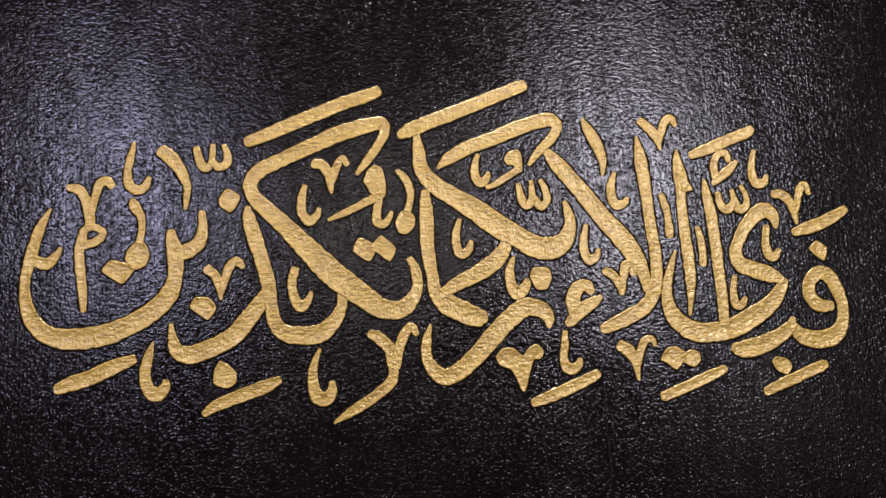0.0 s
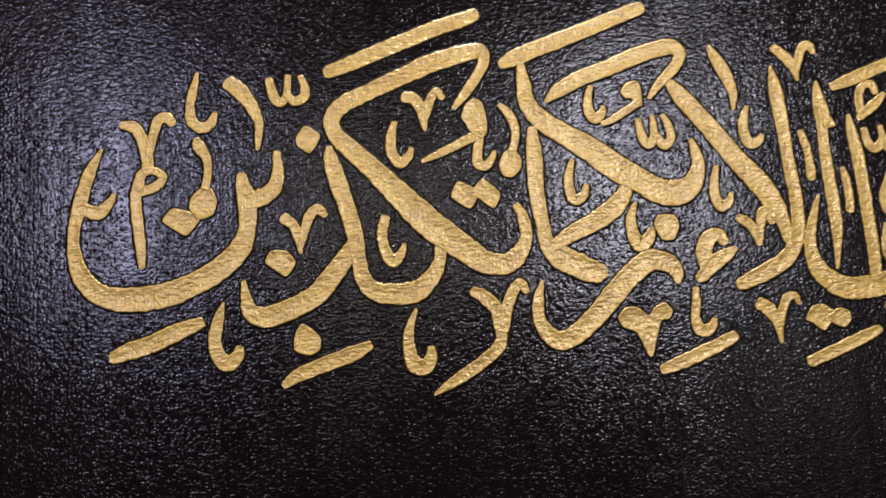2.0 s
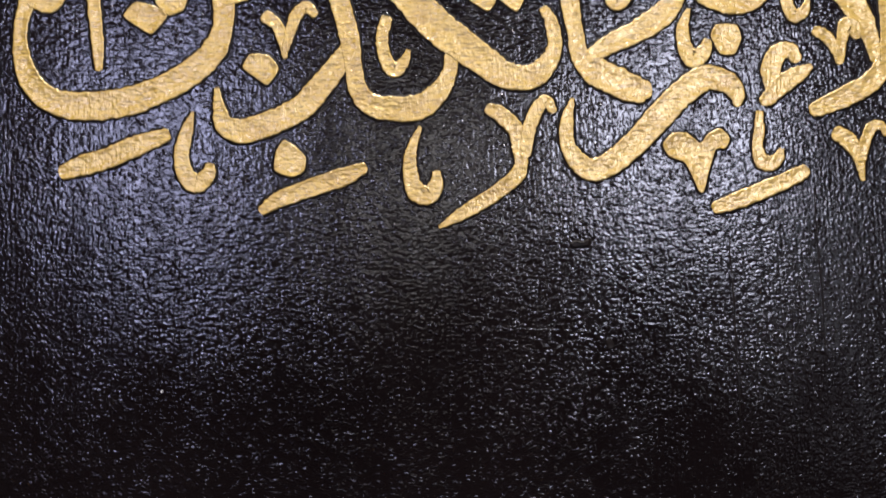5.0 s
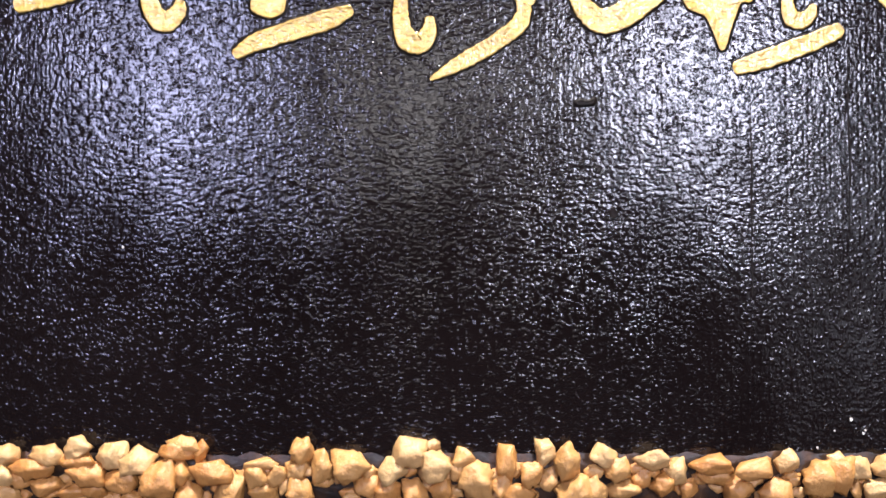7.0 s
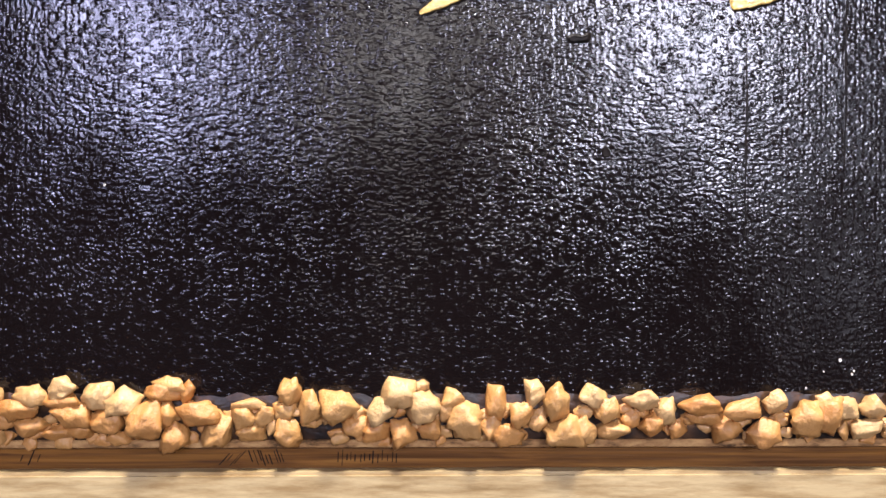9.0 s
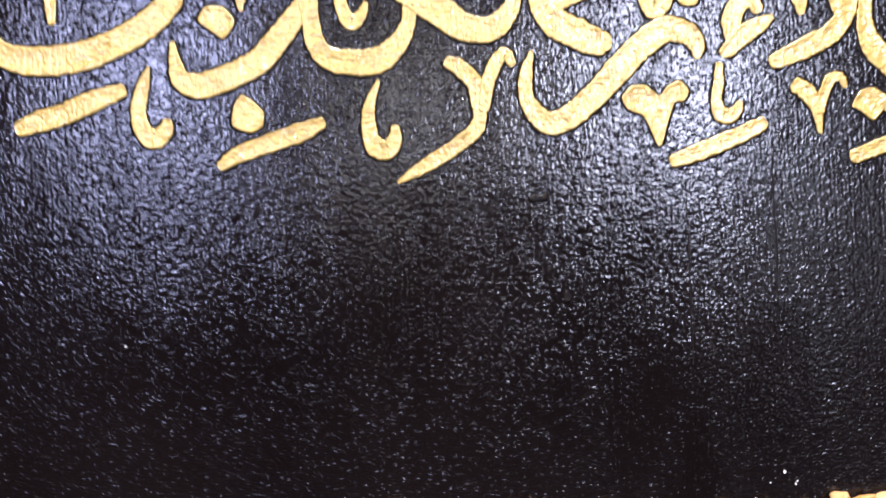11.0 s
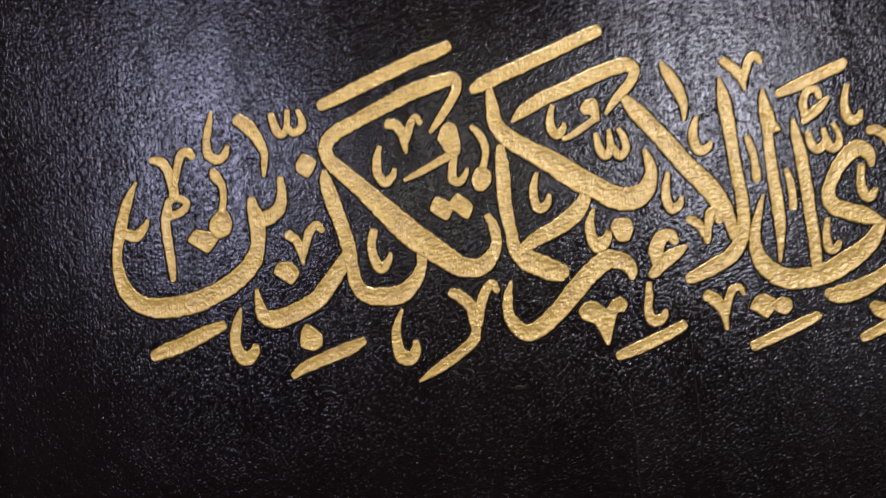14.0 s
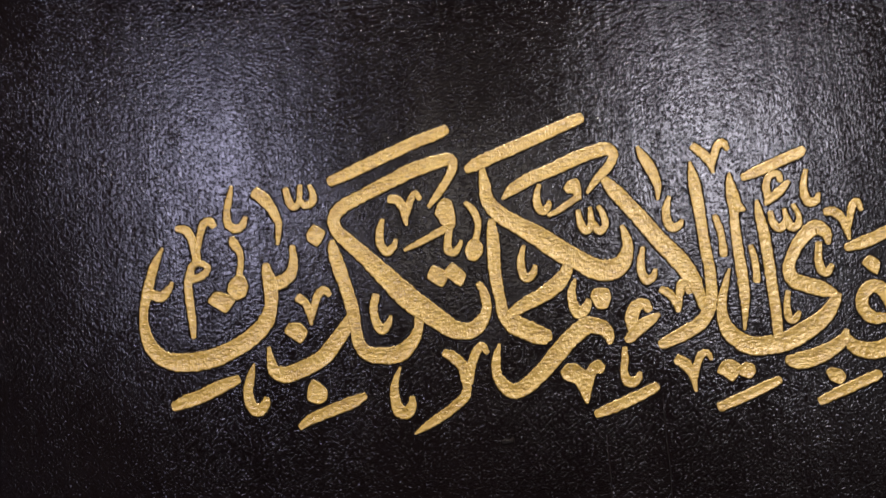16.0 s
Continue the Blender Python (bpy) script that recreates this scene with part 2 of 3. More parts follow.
def box(bm, x0, x1, y0, y1, z0, z1, bevel=0.0):
    m = Matrix.Translation(((x0 + x1) / 2, (y0 + y1) / 2, (z0 + z1) / 2)) @ Matrix.Diagonal((x1 - x0, y1 - y0, z1 - z0, 1))
    made = bmesh.ops.create_cube(bm, size=1, matrix=m)
    if bevel:
        edges = list({e for v in made["verts"] for e in v.link_edges})
        bmesh.ops.bevel(bm, geom=edges, offset=bevel, segments=2, affect="EDGES")
    return bm


def part(name, me, parent, label=""):
    ob = new(name, me)
    ob.parent = parent
    ob.matrix_parent_inverse = parent.matrix_basis.inverted()
    return tagged(ob, label)


def structure(name, bm, m, label):
    return tagged(new(name, mesh_of(bm, m)), label, name.split("_")[0], kind="structure")


# ---- the room, unseen and kept dark so the canvas reflects little ----
X0, X1, YB, YF, ZF, ZC = -2.4, 2.4, -4.05, 0.032, -1.2, 1.7
structure("wall_north", box(bmesh.new(), X0 - 0.15, X1 + 0.15, YF, YF + 0.15, ZF, ZC), white_wall, "plain dark brown wall behind the painting")
structure("wall_west", box(bmesh.new(), X0 - 0.15, X0, YB, YF, ZF, ZC), white_wall, "plain dark brown side wall")
structure("wall_east", box(bmesh.new(), X1, X1 + 0.15, YB, YF, ZF, ZC), white_wall, "plain dark brown side wall")
structure("floor", box(bmesh.new(), X0 - 0.15, X1 + 0.15, YB - 0.15, YF + 0.15, ZF - 0.1, ZF), floor_tile, "dark stone floor of the room")
structure("ceiling", box(bmesh.new(), X0 - 0.15, X1 + 0.15, YB - 0.15, YF + 0.15, ZC, ZC + 0.1), white_wall, "plain dark brown ceiling")
bm = bmesh.new()
edges = [X0 - 0.15]
for wx, wz, ww, wh in WINDOWS_AND_FILLS:
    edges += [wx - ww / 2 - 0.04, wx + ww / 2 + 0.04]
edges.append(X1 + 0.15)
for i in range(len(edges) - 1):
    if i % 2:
        wz, wh = WINDOWS_AND_FILLS[i // 2][1], WINDOWS_AND_FILLS[i // 2][3]
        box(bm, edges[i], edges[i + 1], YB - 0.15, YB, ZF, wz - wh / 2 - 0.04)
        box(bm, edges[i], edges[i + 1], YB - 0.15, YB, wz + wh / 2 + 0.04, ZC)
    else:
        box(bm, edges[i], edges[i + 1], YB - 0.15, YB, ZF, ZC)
structure("wall_south", bm, white_wall, "plain dark brown wall with four windows, the two dim ones added")
# the second and fourth windows only frame the added fill lights
for i, (wx, wz, ww, wh) in enumerate(WINDOWS_AND_FILLS):
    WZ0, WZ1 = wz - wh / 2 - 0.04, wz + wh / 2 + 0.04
    win = tagged(new("window_%d" % (i + 1)), ("tall" if wh > 1 else "wide" if ww > 1 else "small") + " white framed window, unseen, put in for reflections in the canvas", "window", kind="structure")
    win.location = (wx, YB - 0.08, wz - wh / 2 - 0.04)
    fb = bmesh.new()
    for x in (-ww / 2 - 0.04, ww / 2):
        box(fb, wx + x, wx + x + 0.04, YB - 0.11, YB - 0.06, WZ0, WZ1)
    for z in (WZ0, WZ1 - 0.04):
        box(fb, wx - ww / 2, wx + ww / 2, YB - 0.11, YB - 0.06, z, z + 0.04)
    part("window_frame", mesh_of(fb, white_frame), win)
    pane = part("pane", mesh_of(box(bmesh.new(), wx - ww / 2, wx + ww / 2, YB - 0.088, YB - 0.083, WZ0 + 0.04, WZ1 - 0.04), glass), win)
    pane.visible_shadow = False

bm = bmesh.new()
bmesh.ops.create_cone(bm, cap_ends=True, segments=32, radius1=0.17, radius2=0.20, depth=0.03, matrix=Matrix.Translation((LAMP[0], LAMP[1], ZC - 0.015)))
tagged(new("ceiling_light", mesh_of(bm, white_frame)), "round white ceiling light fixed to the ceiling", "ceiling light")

# ---- the painting ----
CX0, CX1, CZ0, CZ1 = -0.46, 0.50, -0.290, 0.40
painting = tagged(new("calligraphy_painting"), "black canvas with gold brushed calligraphy and pebble border on ledge", "painting")
painting.location = (0.0, 0.0, CZ0)
part("canvas", mesh_of(box(bmesh.new(), CX0, CX1, 0.0, 0.018, CZ0, CZ1, 0.0015), black_paint), painting, "black glossy brushed canvas with coarse weave")
part("stretcher", mesh_of(box(bmesh.new(), CX0 + 0.01, CX1 - 0.01, 0.018, 0.032, CZ0 + 0.01, CZ1 - 0.01), wood), painting)

MM = 0.001
layer = 0


def spline(pts, closed=False, steps=9, tight=0.5):
    """A smooth line through the points, any number of values each."""
    a = [np.array(q, float) for q in pts]
    a = [a[-1], *a, a[0], a[1]] if closed else [2 * a[0] - a[1], *a, 2 * a[-1] - a[-2]]
    line = []
    for i in range(1, len(a) - 2):
        m0, m1 = tight * (a[i + 1] - a[i - 1]), tight * (a[i + 2] - a[i])
        for k in range(steps):
            u = k / steps
            line.append((2 * u**3 - 3 * u**2 + 1) * a[i] + (u**3 - 2 * u**2 + u) * m0 + (3 * u**2 - 2 * u**3) * a[i + 1] + (u**3 - u**2) * m1)
    if not closed:
        line.append(a[-2])
    return line


def painted(name, rows, closed):
    """A raised stroke of gold paint with a thin black outline; rows run across it."""
    bm = bmesh.new()
    grid = [[bm.verts.new(v) for v in r] for r in rows]
    width = len(grid[0])
    for i in range(len(grid) if closed else len(grid) - 1):
        a, b = grid[i], grid[(i + 1) % len(grid)]
        for k in range(width - 1):
            f = bm.faces.new((a[k], a[k + 1], b[k + 1], b[k]))
            f.smooth = True
            f.material_index = 1 if k < 1 or (k > width - 3 and not closed) else 0
    if closed:
        c = bm.verts.new(sum((v.co for v in (g[-1] for g in grid)), Vector()) / len(grid))
        for i in range(len(grid)):
            f = bm.faces.new((grid[i][-1], c, grid[(i + 1) % len(grid)][-1]))
            f.smooth = True
    part(name, mesh_of(bm, {"paint_blob": edge_paint, "fleck_and_glint": pale_fleck_glint}.get(name, gold_paint), edge_paint), painting, LABELS[name])


LABELS = {"letter_stroke": "broad gold brushed letter stroke", "vowel_mark": "small gold brushed vowel mark", "dot": "gold painted dot", "paint_blob": "raised blob of black paint", "fleck_and_glint": "tiny pale fleck of paint, one of them a painted glint"}


def heights():
    global layer
    layer += 1
    return -(0.03 + 0.0004 * layer) * MM, -(0.43 + 0.0008 * layer) * MM, -(0.27 + 0.0008 * layer) * MM


def stroke(name, *pts):
    skirt, low, top = heights()
    line = spline(pts)
    line = [np.array((q[0], q[1], max(q[2], 1.2))) for q in line]
    t0, t1 = line[0][:2] - line[1][:2], line[-1][:2] - line[-2][:2]
    t0, t1 = t0 / (np.hypot(*t0) + 1e-9), t1 / (np.hypot(*t1) + 1e-9)
    caps = [(0.10, 0.93), (0.20, 0.78), (0.28, 0.52), (0.31, 0.18)]
    w0, w1 = line[0][2], line[-1][2]
    line = [np.array((*(line[0][:2] + t0 * a * w0), w0 * b)) for a, b in reversed(caps)] + line + [np.array((*(line[-1][:2] + t1 * a * w1), w1 * b)) for a, b in caps]
    rows = []
    for i, q in enumerate(line):
        d = line[min(i + 1, len(line) - 1)][:2] - line[max(i - 1, 0)][:2]
        d = d / (np.hypot(*d) + 1e-9)
        nx, nz = -d[1], d[0]
        h = q[2] / 2
        hl = h * (1 + 0.10 * noise.noise((q[0] * 0.35, q[1] * 0.35, 3.0))) + 0.5 * noise.noise((q[0] * 0.9, q[1] * 0.9, 1.0))
        hr = h * (1 + 0.10 * noise.noise((q[0] * 0.35, q[1] * 0.35, 9.0))) + 0.5 * noise.noise((q[0] * 0.9, q[1] * 0.9, 7.0))
        bev = min(0.7, h * 0.4)
        rim = 1.3 + 1.1 * noise.noise((q[0] * 0.3, q[1] * 0.3, 4.0))
        offs = [(hl + rim, skirt), (hl + 0.12, skirt - 0.15 * MM), (hl, low), (hl - bev, top), (0.0, top), (-hr + bev, top), (-hr, low), (-hr - 0.12, skirt - 0.15 * MM), (-hr - rim, skirt)]
        rows.append([((q[0] + nx * o) * MM, y, (q[1] + nz * o) * MM) for o, y in offs])
    painted(name, rows, False)


def dab(name, *pts):
    skirt, low, top = heights()
    area = sum(a[0] * b[1] - b[0] * a[1] for a, b in zip(pts, pts[1:] + pts[:1]))
    line = spline(pts if area < 0 else pts[::-1], True, 5, 0.3)
    c = sum(line) / len(line)
    size = max(np.hypot(*(q - c)) for q in line)
    rows = []
    for i, q in enumerate(line):
        d = line[(i + 1) % len(line)] - line[i - 1]
        d = d / (np.hypot(*d) + 1e-9)
        nx, nz = -d[1], d[0]
        j = min(0.2, size * 0.03) * noise.noise((q[0], q[1], 5.0))
        ring = [((q[0] + nx * o) * MM, y, (q[1] + nz * o) * MM) for o, y in ((min(1.3, size * 0.2) + 3 * j, skirt), (j + 0.12, skirt - 0.15 * MM), (j, low), (j - min(0.5, size * 0.1), top))]
        inner = q + (c - q) * 0.55
        ring.append((inner[0] * MM, top, inner[1] * MM))
        rows.append(ring)
    painted(name, rows, True)


stroke("letter_stroke", (-262.2, 58.1, 1.8), (-268.6, 46.0, 6.2), (-273.0, 33.1, 7.6), (-275.9, 21.5, 7.9), (-278.7, 7.9, 6.4), (-277.8, -7.7, 8.5), (-273.1, -19.6, 10.6), (-262.9, -29.7, 12.0), (-245.9, -32.9, 14.2), (-227.1, -31.6, 14.2), (-208.1, -25.2, 13.2), (-192.8, -16.6, 13.3), (-182.0, -5.8, 12.3), (-177.3, 7.0, 9.8), (-177.1, 22.8, 11.0), (-179.3, 32.9, 8.1), (-180.1, 38.9, 5.1))
stroke("letter_stroke", (-176.4, 22.8, 10.2), (-167.4, 24.8, 10.2), (-160.7, 30.1, 8.8), (-157.9, 40.0, 6.6), (-158.5, 51.7, 4.4))
stroke("vowel_mark", (-272.9, 22.5, 7.2), (-264.5, 19.7, 7.9), (-257.7, 25.7, 5.1), (-255.1, 30.4, 2.2))
stroke("vowel_mark", (-256.6, -66.3, 7.0), (-247.6, -63.3, 9.8), (-234.6, -59.5, 10.2), (-219.5, -53.5, 9.9), (-205.9, -48.8, 6.4))
stroke("vowel_mark", (-192.6, -37.6, 1.4), (-196.1, -48.6, 6.4), (-198.4, -59.9, 7.1), (-196.2, -69.6, 8.5), (-190.6, -73.7, 9.2), (-185.3, -69.4, 7.1), (-184.1, -64.9, 4.2))
stroke("letter_stroke", (-239.6, -13.9, 3.6), (-240.1, -1.8, 5.7), (-241.7, 14.0, 6.1), (-242.5, 27.8, 6.2), (-240.6, 37.6, 5.8), (-238.0, 43.1, 4.4))
stroke("vowel_mark", (-239.8, 32.8, 5.1), (-239.5, 41.6, 5.1), (-232.6, 44.1, 4.7), (-226.4, 39.8, 4.7), (-230.3, 34.4, 5.5), (-239.4, 31.2, 5.1))
stroke("vowel_mark", (-234.9, 43.8, 6.6), (-235.7, 53.4, 6.9), (-238.8, 64.8, 6.2), (-243.5, 71.4, 6.6), (-250.4, 72.9, 4.0))
stroke("vowel_mark", (-234.2, 54.1, 4.4), (-231.5, 66.5, 5.1), (-228.4, 74.9, 5.9), (-223.4, 76.7, 5.9), (-220.3, 72.9, 5.2))
stroke("vowel_mark", (-204.6, 103.8, 1.9), (-207.4, 92.8, 4.8), (-209.4, 82.6, 5.2), (-208.6, 73.7, 6.3), (-203.2, 69.4, 6.3), (-197.7, 71.2, 5.9), (-194.6, 78.0, 3.0))
stroke("vowel_mark", (-206.3, 62.2, 3.7), (-204.8, 57.7, 7.0), (-200.5, 50.3, 5.1), (-199.8, 41.8, 4.4), (-201.4, 31.9, 5.1))
dab("dot", (-204.1, 32.0), (-197.9, 30.9), (-194.9, 23.6), (-197.3, 15.8), (-205.0, 13.0), (-211.1, 19.6), (-209.9, 26.3))
dab("dot", (-227.2, 13.3), (-221.4, 20.1), (-213.8, 18.6), (-208.8, 16.4), (-205.7, 12.3), (-213.4, 3.6), (-221.4, 8.3))
stroke("letter_stroke", (-185.8, 96.9, 9.0), (-178.4, 90.4, 9.3), (-171.8, 79.9, 7.1), (-168.4, 70.8, 5.2), (-168.9, 61.9, 4.1), (-169.8, 54.6, 2.6))
stroke("vowel_mark", (-161.7, 98.0, 4.5), (-159.1, 87.6, 6.0), (-155.3, 82.9, 5.2), (-151.2, 87.3, 4.5), (-149.8, 99.6, 3.8))
stroke("vowel_mark", (-151.2, 88.1, 4.5), (-146.6, 83.4, 5.2), (-141.0, 85.7, 6.0), (-139.7, 91.0, 5.3), (-142.3, 99.3, 3.0))
dab("dot", (-146.2, 60.9), (-140.5, 67.6), (-132.0, 61.9), (-133.7, 56.3), (-138.5, 50.4), (-145.5, 55.2))
stroke("letter_stroke", (-125.6, 101.2, 7.6), (-112.7, 105.7, 9.1), (-92.4, 113.7, 9.6), (-76.0, 119.9, 9.6), (-55.5, 127.6, 9.7), (-39.0, 132.5, 9.3), (-31.4, 135.7, 7.8))
stroke("letter_stroke", (-48.6, 75.0, 3.0), (-41.0, 84.2, 5.7), (-32.8, 95.2, 6.1), (-27.9, 104.2, 6.9), (-29.2, 111.4, 8.5), (-39.9, 110.1, 10.8), (-60.4, 104.6, 11.5), (-80.9, 96.2, 10.7), (-101.2, 87.4, 10.2), (-117.3, 79.8, 10.2), (-124.3, 71.0, 9.7), (-122.5, 62.0, 9.7), (-117.1, 55.2, 10.8), (-101.7, 39.9, 12.3), (-87.1, 23.9, 14.8), (-73.8, 9.3, 17.0), (-62.4, -1.7, 17.0), (-48.9, -12.3, 15.5), (-36.7, -21.6, 14.0), (-25.7, -24.2, 12.5), (-16.8, -20.6, 11.1), (-9.9, -9.8, 7.4), (-10.1, 3.0, 6.7), (-14.1, 11.7, 4.5))
stroke("letter_stroke", (-126.6, 53.6, 3.7), (-126.0, 46.7, 8.2), (-122.4, 32.4, 10.4), (-117.7, 16.1, 9.6), (-113.8, -0.0, 9.9), (-111.8, -15.9, 8.7), (-109.8, -27.8, 9.4), (-103.4, -36.0, 10.9), (-91.1, -38.6, 12.3), (-78.2, -37.3, 12.4), (-68.9, -29.9, 9.9), (-63.5, -20.7, 7.3), (-62.3, -11.3, 6.6))
stroke("letter_stroke", (-180.7, -25.8, 2.2), (-179.3, -36.0, 6.1), (-176.3, -45.0, 10.0), (-166.4, -47.5, 12.1), (-151.0, -42.9, 12.2), (-137.5, -35.8, 12.2), (-126.8, -23.8, 11.6), (-117.6, -11.7, 9.5), (-113.1, -4.8, 7.3))
stroke("vowel_mark", (-155.6, 11.1, 6.6), (-150.2, 6.5, 5.8), (-147.3, -1.6, 5.1), (-146.2, -10.3, 2.2))
stroke("vowel_mark", (-146.2, -6.4, 3.6), (-143.3, 3.4, 5.1), (-140.4, 11.2, 5.9), (-135.3, 15.7, 5.9), (-131.0, 11.9, 4.4))
dab("dot", (-167.5, -15.1), (-164.0, -8.7), (-155.1, -9.1), (-149.8, -15.2), (-151.4, -19.9), (-155.7, -24.3), (-162.2, -19.7))
dab("dot", (-152.2, -68.2), (-151.3, -58.7), (-147.4, -53.1), (-141.7, -56.5), (-136.8, -62.1), (-137.7, -69.0), (-143.9, -71.7))
stroke("vowel_mark", (-158.6, -88.0, 4.9), (-149.8, -82.8, 7.8), (-132.5, -76.9, 8.9), (-117.1, -72.1, 8.9), (-107.8, -68.0, 5.0))
stroke("vowel_mark", (-94.7, 8.2, 5.9), (-97.0, -0.8, 5.9), (-96.1, -10.8, 6.2), (-91.6, -18.5, 7.3), (-86.4, -14.4, 5.1), (-83.9, -8.6, 2.2))
stroke("vowel_mark", (-79.3, -48.2, 1.8), (-84.0, -60.4, 5.4), (-84.7, -71.9, 7.2), (-81.6, -81.3, 9.3), (-75.4, -82.4, 9.3), (-71.8, -76.9, 6.5), (-71.6, -71.5, 3.6))
stroke("vowel_mark", (-85.8, 67.4, 3.4), (-88.4, 59.3, 5.6), (-88.7, 49.1, 6.4), (-84.2, 42.0, 6.7), (-78.5, 45.4, 5.2), (-76.4, 50.6, 3.0))
stroke("vowel_mark", (-78.9, 83.2, 6.8), (-73.3, 82.2, 6.8), (-68.7, 74.9, 6.8), (-67.8, 66.7, 4.5), (-67.2, 61.7, 1.9))
stroke("vowel_mark", (-68.2, 66.7, 3.8), (-65.5, 74.0, 5.3), (-62.4, 82.2, 5.3), (-58.7, 86.2, 4.6), (-55.6, 81.9, 3.8))
dab("vowel_mark", (-44.4, 69.0), (-41.3, 76.7), (-35.9, 80.7), (-30.7, 77.6), (-28.8, 67.1), (-29.1, 58.9), (-33.3, 55.4), (-39.6, 60.1), (-41.8, 64.8))
stroke("vowel_mark", (-31.6, 59.0, 5.3), (-40.2, 55.2, 5.7), (-50.4, 50.3, 4.9), (-60.6, 45.9, 4.5), (-69.9, 42.2, 2.2))
stroke("vowel_mark", (-33.7, 57.0, 5.3), (-35.7, 46.8, 5.7), (-35.6, 39.1, 6.4), (-30.9, 37.6, 5.6), (-26.7, 42.4, 3.8), (-25.3, 46.4, 2.3))
stroke("vowel_mark", (-19.9, 75.9, 3.1), (-15.2, 70.7, 5.3), (-11.6, 62.3, 5.3), (-11.6, 54.0, 4.6), (-14.5, 44.7, 5.3))
dab("dot", (-22.9, 37.7), (-19.3, 45.3), (-13.5, 47.5), (-9.0, 41.2), (-9.7, 34.7), (-15.2, 29.6), (-20.7, 31.1))
dab("dot", (-53.6, 19.2), (-48.9, 28.3), (-38.7, 22.9), (-38.6, 16.5), (-43.2, 11.4))
dab("dot", (-41.6, 20.6), (-33.7, 29.2), (-23.7, 19.8), (-28.1, 10.7), (-36.6, 17.2))
stroke("letter_stroke", (-16.6, 102.1, 6.2), (-8.2, 106.0, 10.0), (9.3, 112.6, 10.1), (30.4, 119.9, 9.8), (51.6, 127.7, 9.4), (68.7, 134.0, 9.1), (75.6, 136.4, 7.9))
stroke("letter_stroke", (-4.8, 101.7, 4.6), (-3.8, 89.0, 8.5), (-2.4, 76.4, 10.3), (4.8, 65.8, 12.2), (18.5, 55.7, 13.0), (34.2, 45.1, 15.2), (49.8, 32.9, 16.7), (64.7, 23.6, 15.2), (76.0, 16.5, 16.0), (87.4, 14.8, 16.0), (97.2, 19.3, 13.0), (102.5, 30.6, 8.4), (102.0, 39.7, 6.2), (99.7, 48.1, 3.1))
stroke("letter_stroke", (-0.8, 59.8, 5.3), (-0.6, 47.4, 9.1), (-0.8, 35.1, 9.8), (-0.9, 18.8, 9.4), (1.3, -1.5, 8.2), (3.5, -13.7, 9.7), (10.2, -21.2, 14.1), (21.9, -27.7, 14.8), (31.6, -31.8, 13.4), (36.0, -32.0, 9.6))
stroke("vowel_mark", (8.6, -13.9, 7.4), (19.0, -7.6, 9.7), (33.5, -1.0, 11.2), (46.1, 6.9, 12.1), (54.0, 16.3, 9.1), (56.2, 25.2, 5.3))
stroke("letter_stroke", (-1.7, -35.7, 1.8), (-5.1, -47.0, 6.2), (-5.3, -58.7, 7.3), (-1.0, -67.2, 9.5), (6.3, -72.2, 10.9), (15.5, -69.6, 11.7), (28.8, -59.4, 12.1), (42.0, -45.9, 12.9), (54.4, -34.2, 13.0), (66.2, -26.8, 12.7), (77.3, -28.9, 11.2), (82.1, -35.6, 8.2), (82.1, -40.8, 3.7))
stroke("vowel_mark", (60.1, 9.5, 2.3), (56.6, -0.1, 6.0), (57.2, -10.2, 7.5), (60.8, -16.0, 9.7), (66.2, -13.5, 7.5), (69.1, -7.6, 4.5))
dab("dot", (70.9, -4.8), (74.2, 1.1), (84.3, 0.6), (86.3, -6.4), (82.4, -14.3), (75.1, -13.9))
stroke("vowel_mark", (101.0, -32.5, 8.3), (100.5, -23.2, 9.8), (104.4, -14.9, 9.1), (111.1, -13.2, 7.6), (114.0, -17.8, 6.0))
stroke("vowel_mark", (121.0, -21.8, 3.0), (115.0, -25.6, 7.5), (106.5, -30.4, 9.4), (98.6, -37.6, 7.5), (95.6, -39.8, 5.2))
stroke("vowel_mark", (93.1, -45.3, 3.4), (92.5, -54.0, 5.2), (91.0, -62.7, 5.2), (92.5, -69.9, 7.4), (96.4, -71.6, 7.4), (100.6, -69.5, 5.9), (103.0, -64.9, 3.0))
stroke("vowel_mark", (67.6, -93.5, 5.8), (81.9, -88.9, 8.1), (98.4, -82.8, 8.1), (110.9, -77.5, 7.4), (114.3, -75.4, 5.9))
dab("vowel_mark", (43.1, -60.1), (48.2, -54.9), (55.4, -54.9), (61.9, -60.3), (66.2, -55.8), (72.4, -53.0), (76.9, -58.0), (74.5, -63.0), (69.7, -63.5), (66.2, -72.4), (62.2, -84.7), (59.8, -84.5), (56.8, -76.6), (53.2, -69.7), (45.5, -66.2))
stroke("letter_stroke", (117.3, 109.1, 2.4), (120.9, 101.3, 7.1), (126.3, 90.4, 8.2), (129.7, 79.7, 6.3), (129.9, 72.5, 3.9), (129.0, 66.6, 1.9))
stroke("vowel_mark", (137.9, 67.9, 2.7), (134.6, 58.4, 5.8), (134.7, 49.1, 6.6), (138.0, 44.0, 7.0), (143.6, 45.4, 5.4), (146.0, 49.1, 2.7))
stroke("vowel_mark", (66.9, 62.4, 3.5), (68.3, 52.8, 5.4), (71.2, 46.8, 6.1), (75.9, 50.4, 5.4), (76.5, 64.1, 3.1))
stroke("vowel_mark", (77.3, 52.4, 4.6), (82.2, 45.5, 5.8), (87.0, 49.9, 5.0), (86.0, 58.3, 4.6), (83.1, 64.7, 3.1))
